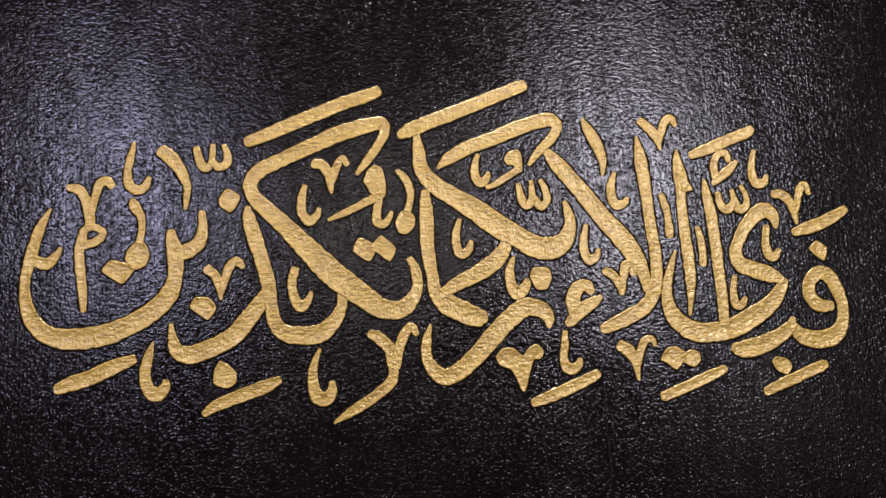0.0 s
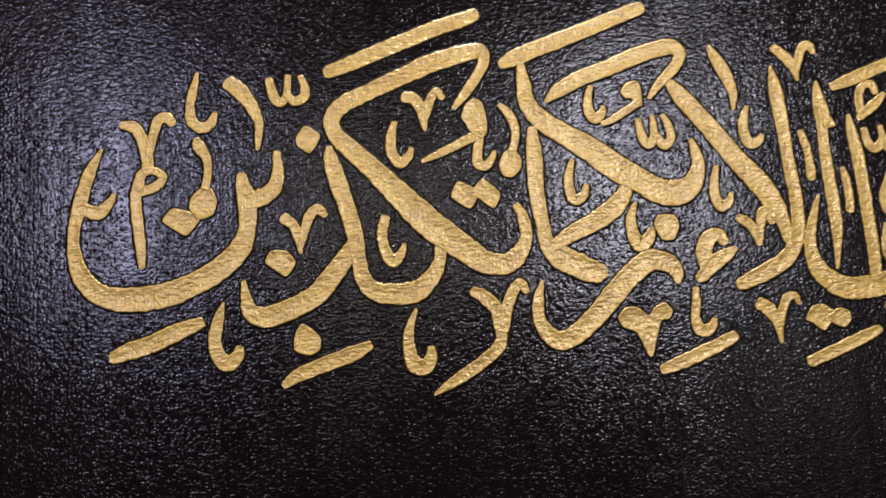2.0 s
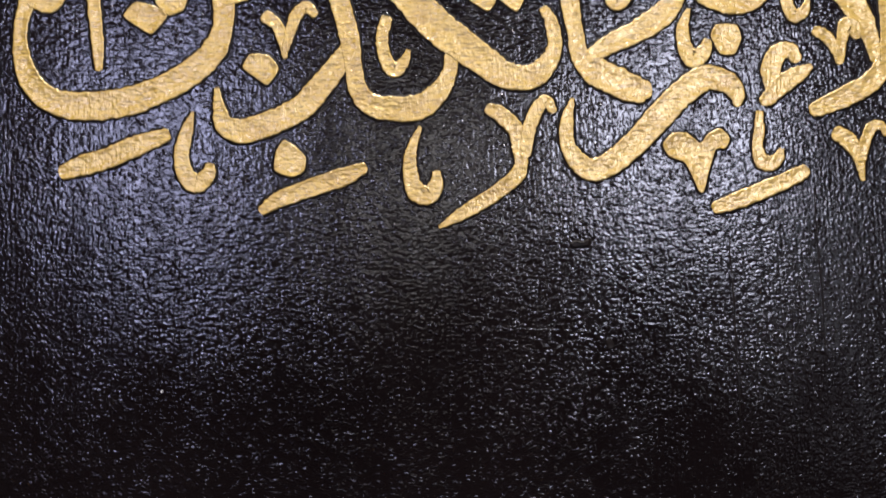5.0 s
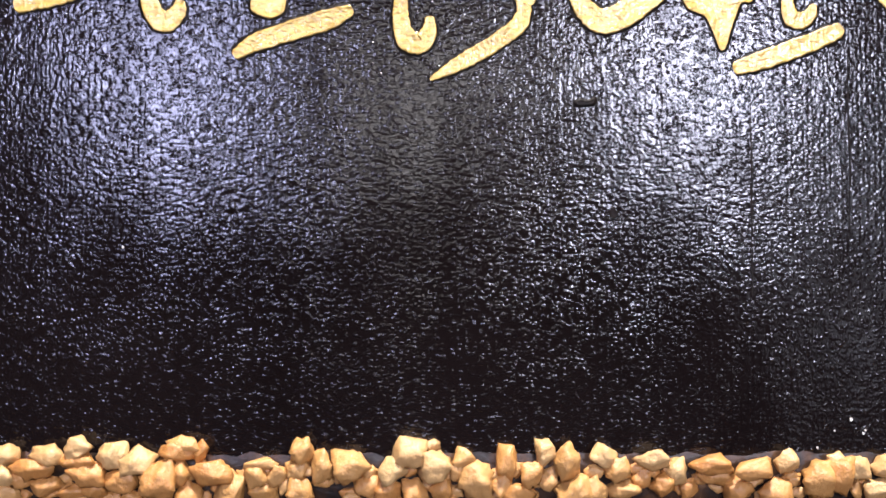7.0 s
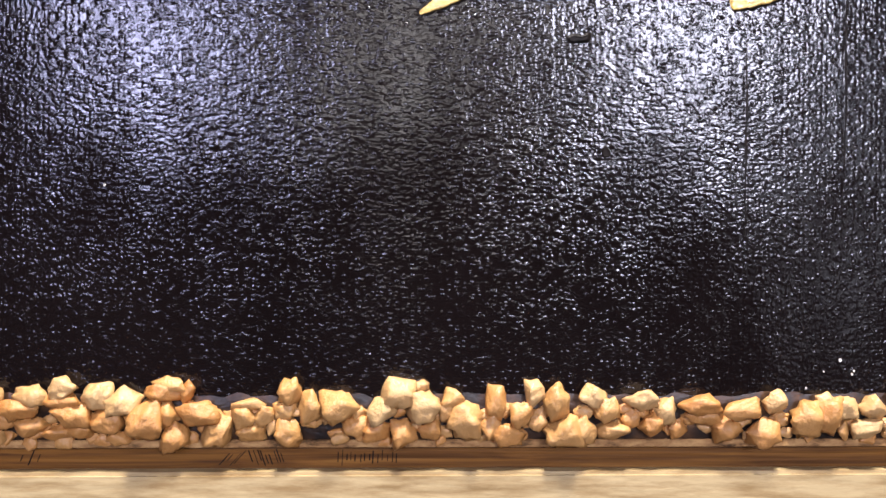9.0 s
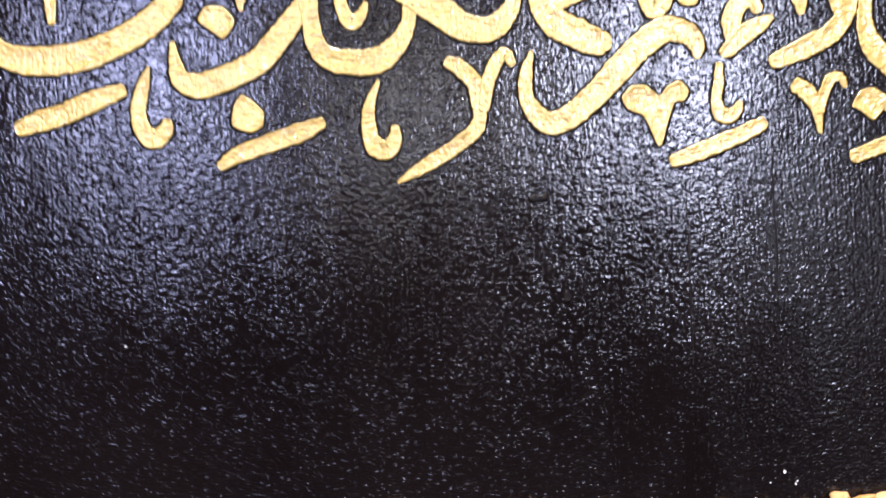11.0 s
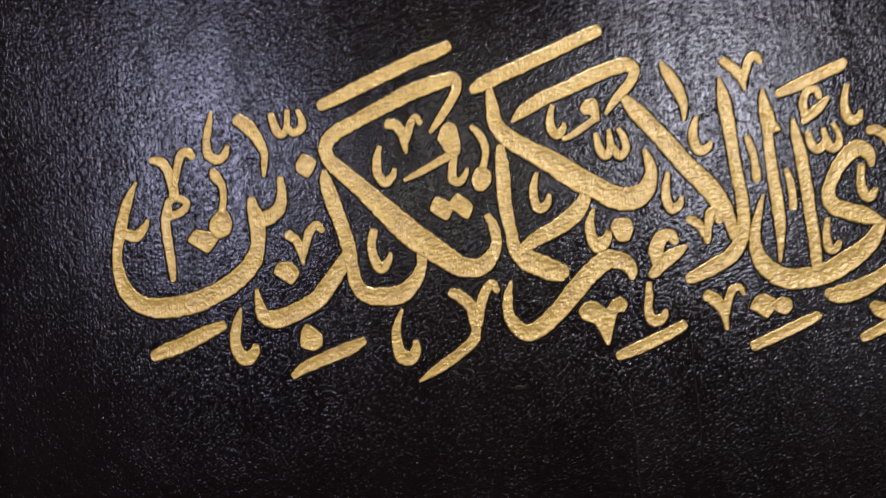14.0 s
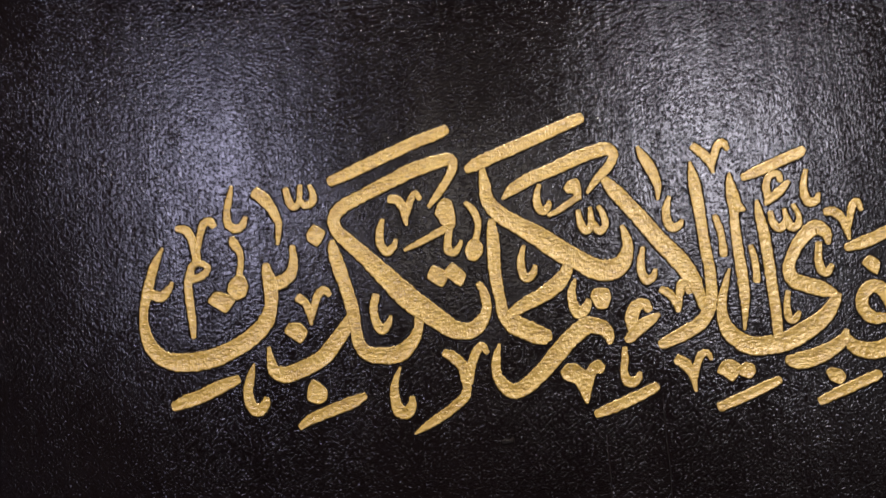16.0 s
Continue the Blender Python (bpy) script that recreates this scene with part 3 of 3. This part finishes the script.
dab("vowel_mark", (57.8, 81.2), (61.4, 86.5), (67.8, 88.0), (70.4, 84.1), (70.4, 71.5), (66.3, 72.9), (64.1, 76.7), (60.0, 77.3))
stroke("vowel_mark", (68.0, 73.6, 4.6), (60.3, 68.9, 4.6), (51.7, 63.8, 4.2), (44.2, 60.8, 3.1))
stroke("vowel_mark", (38.7, 85.3, 3.1), (36.1, 77.0, 5.0), (36.4, 68.6, 6.1), (40.3, 64.3, 6.1), (44.6, 68.3, 4.6), (45.3, 72.0, 2.3))
stroke("letter_stroke", (9.5, 76.8, 2.3), (18.0, 83.6, 8.5), (32.8, 91.0, 9.7), (49.7, 96.7, 10.1), (66.7, 103.3, 10.5), (81.6, 107.8, 10.2), (93.0, 109.6, 10.2), (98.1, 104.7, 7.5), (94.1, 96.3, 6.7), (85.6, 88.1, 5.8), (79.3, 81.2, 4.3), (75.7, 76.3, 2.3))
stroke("letter_stroke", (89.6, 85.4, 6.2), (96.0, 76.7, 10.9), (105.5, 64.6, 11.6), (116.8, 49.5, 12.4), (128.0, 33.6, 13.1), (139.3, 19.8, 13.8), (148.4, 5.4, 12.3), (153.4, -8.7, 8.4), (155.0, -19.0, 5.3))
stroke("letter_stroke", (156.6, 94.4, 1.6), (158.2, 78.5, 8.7), (159.6, 61.6, 8.6), (160.7, 40.5, 7.8), (161.7, 23.8, 8.1), (163.1, 7.2, 8.1), (162.5, -9.2, 8.4), (159.3, -21.2, 9.1), (151.4, -31.0, 10.2), (138.5, -37.6, 10.2), (125.8, -43.0, 8.3), (120.8, -44.7, 6.7))
stroke("vowel_mark", (160.2, 106.3, 5.6), (166.5, 100.5, 7.1), (171.7, 93.0, 6.3), (173.5, 84.3, 2.0))
stroke("vowel_mark", (172.6, 88.7, 4.0), (175.5, 97.1, 5.2), (178.8, 105.2, 5.6), (183.7, 107.1, 5.6), (186.2, 102.3, 3.6))
stroke("vowel_mark", (171.2, 50.5, 3.9), (173.4, 42.1, 5.1), (174.7, 33.6, 4.7), (174.8, 25.3, 5.8), (174.7, 19.9, 5.4))
stroke("vowel_mark", (114.1, 30.1, 3.1), (111.6, 19.8, 5.4), (111.4, 11.6, 6.1), (114.5, 4.9, 6.9), (119.7, 7.2, 5.3), (122.1, 12.4, 2.7))
stroke("vowel_mark", (125.0, -3.3, 5.3), (130.1, -6.4, 6.1), (134.5, -13.1, 5.3), (136.3, -20.1, 3.8))
stroke("vowel_mark", (136.5, -18.1, 4.6), (138.1, -8.8, 5.3), (140.4, -2.0, 7.6), (144.2, -0.9, 8.4), (146.2, -6.4, 5.3))
stroke("vowel_mark", (132.0, -56.9, 7.5), (137.4, -60.8, 8.6), (141.6, -68.5, 6.0), (142.9, -76.5, 3.7), (143.3, -81.3, 2.2))
stroke("vowel_mark", (142.9, -72.6, 4.5), (145.8, -62.8, 5.2), (149.3, -55.4, 5.6), (154.4, -53.3, 4.5), (157.2, -58.2, 3.0))
stroke("letter_stroke", (185.7, 83.0, 1.6), (185.4, 75.4, 5.9), (186.5, 64.7, 9.4), (187.1, 57.9, 9.4), (185.9, 49.9, 6.7), (185.8, 31.1, 7.4), (186.8, 10.3, 8.1), (187.3, -10.3, 7.7), (186.3, -24.6, 4.6), (184.2, -37.9, 1.9))
dab("vowel_mark", (186.7, 66.8), (195.1, 53.4), (186.6, 52.9))
stroke("letter_stroke", (204.2, 59.7, 2.4), (204.9, 49.2, 6.3), (206.8, 34.4, 7.8), (208.0, 13.4, 8.1), (208.5, -7.2, 7.7), (209.3, -27.8, 7.7), (208.7, -46.0, 6.8))
stroke("vowel_mark", (195.8, 25.2, 3.5), (197.4, 16.0, 5.0), (198.0, 5.6, 5.0), (197.3, -1.8, 5.4))
stroke("letter_stroke", (177.8, 8.6, 1.9), (174.0, -1.5, 4.6), (169.7, -15.6, 6.5), (169.3, -29.9, 9.1), (174.4, -41.0, 12.1), (186.7, -50.1, 13.6), (201.1, -50.9, 13.6), (215.9, -48.4, 13.7), (231.3, -41.1, 13.8), (244.8, -32.4, 11.5), (253.0, -22.5, 8.5), (257.1, -16.5, 4.6))
stroke("letter_stroke", (256.2, -16.5, 3.9), (247.0, -12.4, 10.8), (234.9, -7.7, 11.6), (224.8, -3.1, 10.8), (222.5, 6.6, 8.9), (228.0, 18.8, 8.6), (235.8, 28.9, 9.8), (245.9, 35.6, 11.0), (253.1, 31.1, 8.7), (254.3, 23.1, 3.9))
stroke("vowel_mark", (247.1, 23.4, 4.7), (245.4, 11.8, 5.5), (246.6, 3.4, 7.0), (250.5, 0.7, 6.2), (254.9, 5.9, 3.5))
stroke("vowel_mark", (219.7, -11.9, 3.9), (217.8, -22.0, 4.6), (218.5, -31.1, 6.1), (222.5, -32.9, 5.4), (226.4, -27.8, 3.1))
stroke("vowel_mark", (195.9, 78.8, 5.1), (208.2, 83.0, 7.9), (226.0, 89.6, 8.0), (239.4, 94.3, 8.0), (243.6, 97.2, 5.6))
stroke("vowel_mark", (223.9, 73.9, 4.0), (222.4, 79.5, 4.8), (216.3, 78.4, 4.8), (212.6, 71.3, 5.5), (212.9, 61.9, 5.5))
stroke("vowel_mark", (229.8, 72.8, 3.2), (222.7, 66.2, 6.3), (213.5, 59.4, 5.5), (210.7, 56.9, 3.2))
stroke("vowel_mark", (213.4, 50.1, 3.9), (214.7, 41.6, 5.5), (219.3, 37.2, 5.9), (224.6, 42.8, 4.7), (224.2, 51.3, 3.2))
stroke("vowel_mark", (225.7, 45.3, 3.9), (227.4, 37.7, 6.3), (232.6, 38.3, 5.5), (234.6, 45.0, 3.9), (231.3, 54.4, 3.2))
stroke("vowel_mark", (243.9, 80.4, 3.2), (241.2, 71.0, 4.8), (240.9, 60.4, 6.3), (244.2, 55.6, 7.1), (249.1, 56.6, 5.5), (251.7, 61.6, 2.8))
stroke("vowel_mark", (254.8, 47.1, 5.5), (260.8, 46.8, 7.1), (266.6, 41.1, 6.3), (269.4, 31.7, 5.1), (270.3, 24.9, 2.4))
stroke("vowel_mark", (269.1, 29.6, 3.9), (272.5, 40.8, 4.7), (275.3, 49.6, 5.6), (279.6, 53.3, 5.2), (281.8, 46.8, 3.2))
stroke("vowel_mark", (267.4, 18.3, 5.5), (278.4, 21.2, 8.7), (291.8, 25.6, 8.7), (303.2, 31.1, 7.1), (307.8, 33.8, 5.6))
dab("dot", (277.5, 6.1), (283.6, 11.3), (290.6, 5.5), (287.4, -3.5), (280.4, 1.8))
stroke("letter_stroke", (289.0, -36.6, 7.0), (280.2, -35.7, 9.3), (274.2, -28.9, 9.3), (274.4, -19.9, 9.3), (280.8, -12.7, 9.3), (289.1, -14.4, 10.1), (294.9, -25.8, 9.3), (297.6, -38.3, 7.7), (295.3, -50.4, 9.2), (288.0, -58.2, 12.3), (275.1, -60.3, 12.2), (264.3, -56.5, 10.7), (259.6, -49.8, 6.1))
stroke("letter_stroke", (259.8, -44.1, 3.8), (256.6, -50.5, 8.4), (246.2, -57.2, 10.7), (233.1, -62.2, 12.9), (220.5, -64.3, 11.4), (214.0, -62.8, 6.8))
dab("dot", (241.0, -73.8), (244.7, -70.8), (252.7, -73.3), (255.0, -78.6), (250.7, -83.6), (243.7, -80.0))
stroke("vowel_mark", (234.5, -95.0, 6.0), (246.7, -90.1, 7.5), (261.8, -84.6, 7.6), (274.9, -79.7, 7.6), (279.8, -77.9, 6.1))
dab("dot", (160.4, -68.3), (165.1, -61.0), (172.2, -59.8), (178.4, -64.5), (176.6, -70.4), (171.1, -76.1), (165.0, -71.4))
dab("dot", (174.8, -67.1), (182.2, -62.7), (188.2, -65.0), (188.9, -70.3), (184.3, -74.8), (176.5, -71.2))
stroke("vowel_mark", (160.0, -94.4, 6.7), (172.6, -90.0, 7.4), (187.5, -84.5, 7.5), (200.3, -79.6, 6.8), (205.9, -77.2, 5.6))
stroke("letter_stroke", (-44.2, -39.8, 5.8), (-37.6, -43.3, 8.0), (-30.9, -51.5, 8.0), (-29.8, -61.3, 6.5), (-28.9, -67.6, 6.5), (-32.0, -74.8, 7.2), (-44.1, -83.8, 7.2), (-58.0, -91.8, 6.4), (-67.9, -97.4, 2.9), (-71.0, -99.1, 1.4))
stroke("vowel_mark", (-26.8, -63.4, 5.8), (-24.6, -51.8, 6.6), (-20.2, -41.1, 6.6), (-15.2, -36.2, 5.5), (-11.9, -41.5, 4.4))
stroke("vowel_mark", (22.8, 38.2, 3.0), (19.8, 28.0, 5.3), (20.1, 17.8, 6.0), (23.4, 13.2, 6.8), (28.5, 16.6, 5.3), (30.4, 22.3, 3.0))
dab("paint_blob", (-5.8, -109.6), (-3.8, -108.3), (-0.2, -109.0), (2.9, -107.7), (2.6, -110.1), (-1.3, -110.8), (-4.8, -110.9))
dab("paint_blob", (9.7, -158.6), (11.0, -157.1), (12.5, -158.9), (12.5, -160.9), (10.2, -161.4))

# the spot at (-208.0, -175.3) is a glint painted as a pale dab
for x, z, r in ((117.0, -251.5, 0.7), (122.4, -257.7, 0.5), (123.3, -256.3, 0.4), (-208.0, -175.3, 0.5), (101.7, -264.0, 0.4), (109.5, -256.6, 0.3)):
    dab("fleck_and_glint", *((x + r * k * math.cos(a), z + r * 1.3 * k * math.sin(a)) for k, a in ((1.0, 0.3), (0.8, 1.5), (1.1, 2.6), (0.9, 3.9), (0.75, 5.2))))


def crease(x, z0, z1):
    """A thin dark raised strip that stands for a crease running down the canvas."""
    bm = bmesh.new()
    rows = []
    for i in range(41):
        z = z0 + (z1 - z0) * i / 40
        c, w = x + 0.0006 * noise.noise((z * 60, x * 90, 0.0)), 0.00026 * (1.0 + 0.7 * noise.noise((z * 300, x * 50, 3.0))) * math.sin(math.pi * (0.06 + 0.88 * i / 40)) ** 0.5
        rows.append([bm.verts.new((c + o * w, y, z)) for o, y in ((-1.6, -0.00002), (-0.7, -0.00012), (0.7, -0.00012), (1.6, -0.00002))])
    for a, b in zip(rows, rows[1:]):
        for k in range(3):
            bm.faces.new((a[k], a[k + 1], b[k + 1], b[k])).smooth = True
    part("crease", mesh_of(bm, edge_paint), painting, "thin dark crease in the canvas")


crease(0.0735, -0.110, -0.196)
crease(0.1180, -0.085, -0.170)

# ---- lower border: bare edge, glue, wooden strip and pebbles ----
part("bare_edge", mesh_of(box(bmesh.new(), CX0 + 0.002, CX1 - 0.002, -0.0018, 0.0, CZ0 + 0.0003, CZ0 + 0.0036, 0.0004), raw_cloth), painting, "thin bare strip of canvas edge")
part("wooden_strip", mesh_of(box(bmesh.new(), CX0, CX1, 0.003, 0.031, CZ0 - 0.0102, CZ0 - 0.0004, 0.0008), wood), painting, "brown wooden strip under the canvas")


def glue_line():
    """A low uneven bed of dried glue under the pebbles."""
    bm = bmesh.new()
    cols = []
    for i in range(481):
        x = CX0 + 0.004 + (CX1 - CX0 - 0.008) * i / 480
        top = -0.2665 + 0.003 * noise.noise((x * 40, 0, 2)) + 0.0015 * noise.noise((x * 150, 0, 4))
        col = []
        for k in range(7):
            u = k / 6
            z = CZ0 + 0.003 + (top - CZ0 - 0.003) * u
            y = -0.0006 - 0.0008 * math.sin(math.pi * min(1, u * 1.02)) ** 0.6 * (0.7 + 0.5 * noise.noise((x * 120, 0, z * 120)))
            col.append(bm.verts.new((x, y if 0 < k < 6 else -0.0002, z)))
        cols.append(col)
    for a, b in zip(cols, cols[1:]):
        for k in range(6):
            bm.faces.new((a[k], b[k], b[k + 1], a[k + 1])).smooth = True
    part("glue_bed", mesh_of(bm, glue), painting, "dark glossy dried glue under the pebbles")


glue_line()


def scratches():
    """Short dark scratches in the wooden strip."""
    bm = bmesh.new()
    marks = [(x0 + (x1 - x0) * i / (k - 1), lean) for x0, x1, k, lean in ((-0.157, -0.150, 4, 0.9), (-0.145, -0.131, 9, -0.35), (-0.107, -0.081, 14, 0.05), (-0.245, -0.238, 3, 0.4)) for i in range(k)]
    for x, lean in marks:
        x, top, low, w = x + rng.uniform(-0.0004, 0.0004), CZ0 - rng.uniform(0.0014, 0.004), CZ0 - rng.uniform(0.0065, 0.009), rng.uniform(0.00015, 0.0003)
        d = lean * (top - low)
        bm.faces.new([bm.verts.new((px, 0.00285, pz)) for px, pz in ((x - w - d / 2, low), (x + w - d / 2, low), (x + w + d / 2, top), (x - w + d / 2, top))])
    tagged(part("scratch_marks", mesh_of(bm, edge_paint), painting, "short dark scratches"), kind="stuff")


rng = random.Random(5)
scratches()
ledge = tagged(new("ledge", mesh_of(box(bmesh.new(), CX0 - 0.1, CX1 + 0.1, -0.004, YF, CZ0 - 0.055, CZ0 - 0.0102, 0.0015), plaster)), "pale streaked wooden ledge under the painting, on the wall", "ledge")
rng = random.Random(11)


def pebble(x, z, w, h, stone, depth=None):
    """A chipped pebble: a hull of scattered points with worn edges."""
    bm = bmesh.new()
    d = depth or 0.85 * (w + h) / 2
    tilt = Euler((rng.uniform(-0.6, 0.6), rng.uniform(-0.35, 0.35), rng.uniform(-0.6, 0.6))).to_matrix()
    pts = []
    for k in range(10):
        a, e = k * 2.39996 + rng.uniform(-0.6, 0.6), 1 - 2 * (k + 0.5) / 10
        q = math.sqrt(1 - e * e)
        pts.append(tilt @ Vector((q * math.cos(a), q * math.sin(a), e)) * rng.uniform(0.72, 1.15))
    lo, hi = [min(q[i] for q in pts) for i in range(3)], [max(q[i] for q in pts) for i in range(3)]
    for q in pts:
        bm.verts.new([((q[i] - lo[i]) / (hi[i] - lo[i]) - 0.5) * size * MM for i, size in enumerate((w * 1.16, d, h * 1.16))])
    bmesh.ops.convex_hull(bm, input=bm.verts)
    loose = [v for v in bm.verts if not v.link_faces]
    bmesh.ops.delete(bm, geom=loose, context="VERTS")
    bmesh.ops.triangulate(bm, faces=bm.faces)
    bmesh.ops.subdivide_edges(bm, edges=list(bm.edges), cuts=3, use_grid_fill=True)
    bmesh.ops.smooth_vert(bm, verts=list(bm.verts), factor=0.3, use_axis_x=True, use_axis_y=True, use_axis_z=True)
    for v in bm.verts:
        lump = 0.13 * noise.noise(v.co * 330 + Vector((x, z, 0))) + 0.08 * noise.noise(v.co * 750 + Vector((z, x, 2)))
        v.co = v.co * 1.03 + v.co.normalized() * lump * min(w, h) * MM
    bmesh.ops.recalc_face_normals(bm, faces=bm.faces)
    for f in bm.faces:
        f.smooth = True
    ob = part("pebble", mesh_of(bm, stone), painting)
    lift = -d / 2 * 0.75 - (1.5 if z > -276 else 0.0)
    ob.location = (x * MM, lift * MM, z * MM - CZ0 + painting.location.z)
    return ob


pebble(-236.7, -266.7, 13.7, 10.2, pale_stone)
pebble(-223.6, -263.0, 12.0, 9.0, pale_stone)
pebble(-223.6, -267.9, 13.2, 8.4, orange_stone)
pebble(-220.5, -274.5, 15.0, 9.6, orange_stone)
pebble(-209.9, -266.6, 12.6, 10.2, pale_stone)
pebble(-198.3, -268.2, 14.4, 11.4, pale_stone)
pebble(-244.3, -272.1, 19.1, 8.4, orange_stone)
pebble(-249.0, -276.3, 9.5, 9.5, orange_stone)
pebble(-238.9, -279.9, 16.7, 8.4, orange_stone)
pebble(-227.6, -282.9, 12.0, 7.2, orange_stone)
pebble(-218.7, -281.7, 12.6, 7.8, orange_stone)
pebble(-205.6, -276.9, 12.0, 10.2, orange_stone)
pebble(-188.3, -275.7, 13.2, 15.6, orange_stone)
pebble(-180.0, -274.5, 10.8, 13.2, orange_stone)
pebble(-181.9, -264.8, 14.4, 7.2, orange_stone)
pebble(-178.9, -261.2, 13.2, 6.0, yellow_stone)
pebble(-171.7, -264.2, 7.2, 9.6, orange_stone)
pebble(-166.2, -274.2, 16.9, 10.2, orange_stone)
pebble(-176.3, -284.1, 11.4, 13.2, orange_stone)
pebble(-200.8, -285.3, 10.8, 6.0, orange_stone)
pebble(-196.6, -281.7, 4.2, 6.0, orange_stone)
pebble(-158.3, -281.7, 11.5, 12.7, yellow_stone)
pebble(-146.9, -275.7, 10.3, 10.3, yellow_stone)
pebble(-144.6, -270.2, 13.3, 4.8, yellow_stone)
pebble(-137.9, -275.7, 7.9, 8.5, yellow_stone)
pebble(-134.8, -279.9, 6.1, 6.7, yellow_stone)
pebble(-144.4, -281.7, 10.9, 8.5, yellow_stone)
pebble(-127.1, -264.8, 9.7, 11.5, yellow_stone)
pebble(-128.8, -272.6, 9.7, 7.3, yellow_stone)
pebble(-118.0, -271.4, 9.1, 14.0, yellow_stone)
pebble(-126.9, -282.3, 10.9, 12.7, yellow_stone)
pebble(-105.2, -272.0, 16.4, 14.0, yellow_stone)
pebble(-81.0, -264.5, 14.4, 13.2, pale_stone)
pebble(-70.0, -262.3, 6.7, 5.5, pale_stone)
pebble(-87.0, -272.6, 12.2, 12.2, pale_stone)
pebble(-69.3, -271.4, 13.4, 12.2, pale_stone)
pebble(-97.9, -279.9, 10.9, 7.9, orange_stone)
pebble(-88.7, -281.2, 11.0, 10.4, orange_stone)
pebble(-77.2, -283.6, 11.0, 12.8, orange_stone)
pebble(-105.1, -285.4, 6.7, 6.7, yellow_stone)
pebble(-66.8, -281.2, 9.2, 9.2, orange_stone)
pebble(-56.1, -267.8, 10.4, 8.6, yellow_stone)
pebble(-59.2, -272.6, 7.3, 9.8, yellow_stone)
pebble(-51.2, -277.5, 15.9, 14.7, yellow_stone)
pebble(-37.1, -269.0, 8.6, 13.5, orange_stone)
pebble(-39.5, -279.4, 8.6, 11.0, yellow_stone)
pebble(-32.1, -283.6, 14.7, 8.6, orange_stone)
pebble(-26.6, -275.7, 9.2, 12.3, orange_stone)
pebble(-19.9, -266.5, 8.6, 12.3, pale_stone)
pebble(-11.3, -268.3, 10.5, 15.4, yellow_stone)
pebble(-18.6, -278.8, 8.6, 7.4, yellow_stone)
pebble(-7.5, -281.2, 17.2, 13.5, yellow_stone)
pebble(1.2, -281.8, 11.1, 12.3, yellow_stone)
pebble(5.4, -266.5, 11.7, 9.3, pale_stone)
pebble(11.0, -272.6, 11.1, 10.5, yellow_stone)
pebble(0.5, -273.9, 7.4, 6.2, yellow_stone)
pebble(13.5, -282.4, 16.0, 8.0, yellow_stone)
pebble(25.3, -268.3, 14.8, 8.7, pale_stone)
pebble(21.2, -276.9, 8.0, 8.6, orange_stone)
pebble(30.9, -278.8, 10.5, 11.1, orange_stone)
pebble(36.5, -273.2, 9.3, 11.8, pale_stone)
pebble(43.3, -281.2, 8.1, 8.7, orange_stone)
pebble(52.0, -270.2, 18.6, 9.3, orange_stone)
pebble(53.9, -276.3, 16.1, 7.4, orange_stone)
pebble(69.5, -271.4, 17.4, 9.9, orange_stone)
pebble(64.6, -281.9, 13.0, 11.2, orange_stone)
pebble(85.8, -268.9, 10.0, 10.6, pale_stone)
pebble(80.2, -283.1, 13.7, 11.8, orange_stone)
pebble(89.0, -277.6, 7.5, 6.2, yellow_stone)
pebble(99.6, -276.9, 13.7, 15.0, yellow_stone)
pebble(108.5, -275.7, 12.5, 16.2, orange_stone)
pebble(109.1, -268.9, 8.8, 7.5, pale_stone)
pebble(117.3, -271.4, 9.4, 9.4, pale_stone)
pebble(117.3, -281.9, 5.6, 8.8, yellow_stone)
pebble(126.1, -281.9, 11.9, 8.8, pale_stone)
pebble(129.9, -271.4, 12.5, 10.0, pale_stone)
# small chips fill the gaps
for k in range(110):
    pebble(-262 + 405 * k / 109 + rng.uniform(-3, 3), rng.uniform(-287, -272), rng.uniform(4, 8), rng.uniform(4, 7), rng.choice((orange_stone, yellow_stone)), 3.5)
# the border goes on to both ends of the canvas
for side in (-1, 1):
    x = -258.0 if side < 0 else 143.0
    while CX0 + 0.01 < x * MM < CX1 - 0.01:
        for z in (-284.0, -276.0, -268.0):
            w, h = rng.uniform(9, 15), rng.uniform(8, 12)
            pebble(x + rng.uniform(-2, 2), z + rng.uniform(-2, 2), w, h, rng.choice((pale_stone, yellow_stone, orange_stone)))
        x += side * rng.uniform(9.5, 12.5)
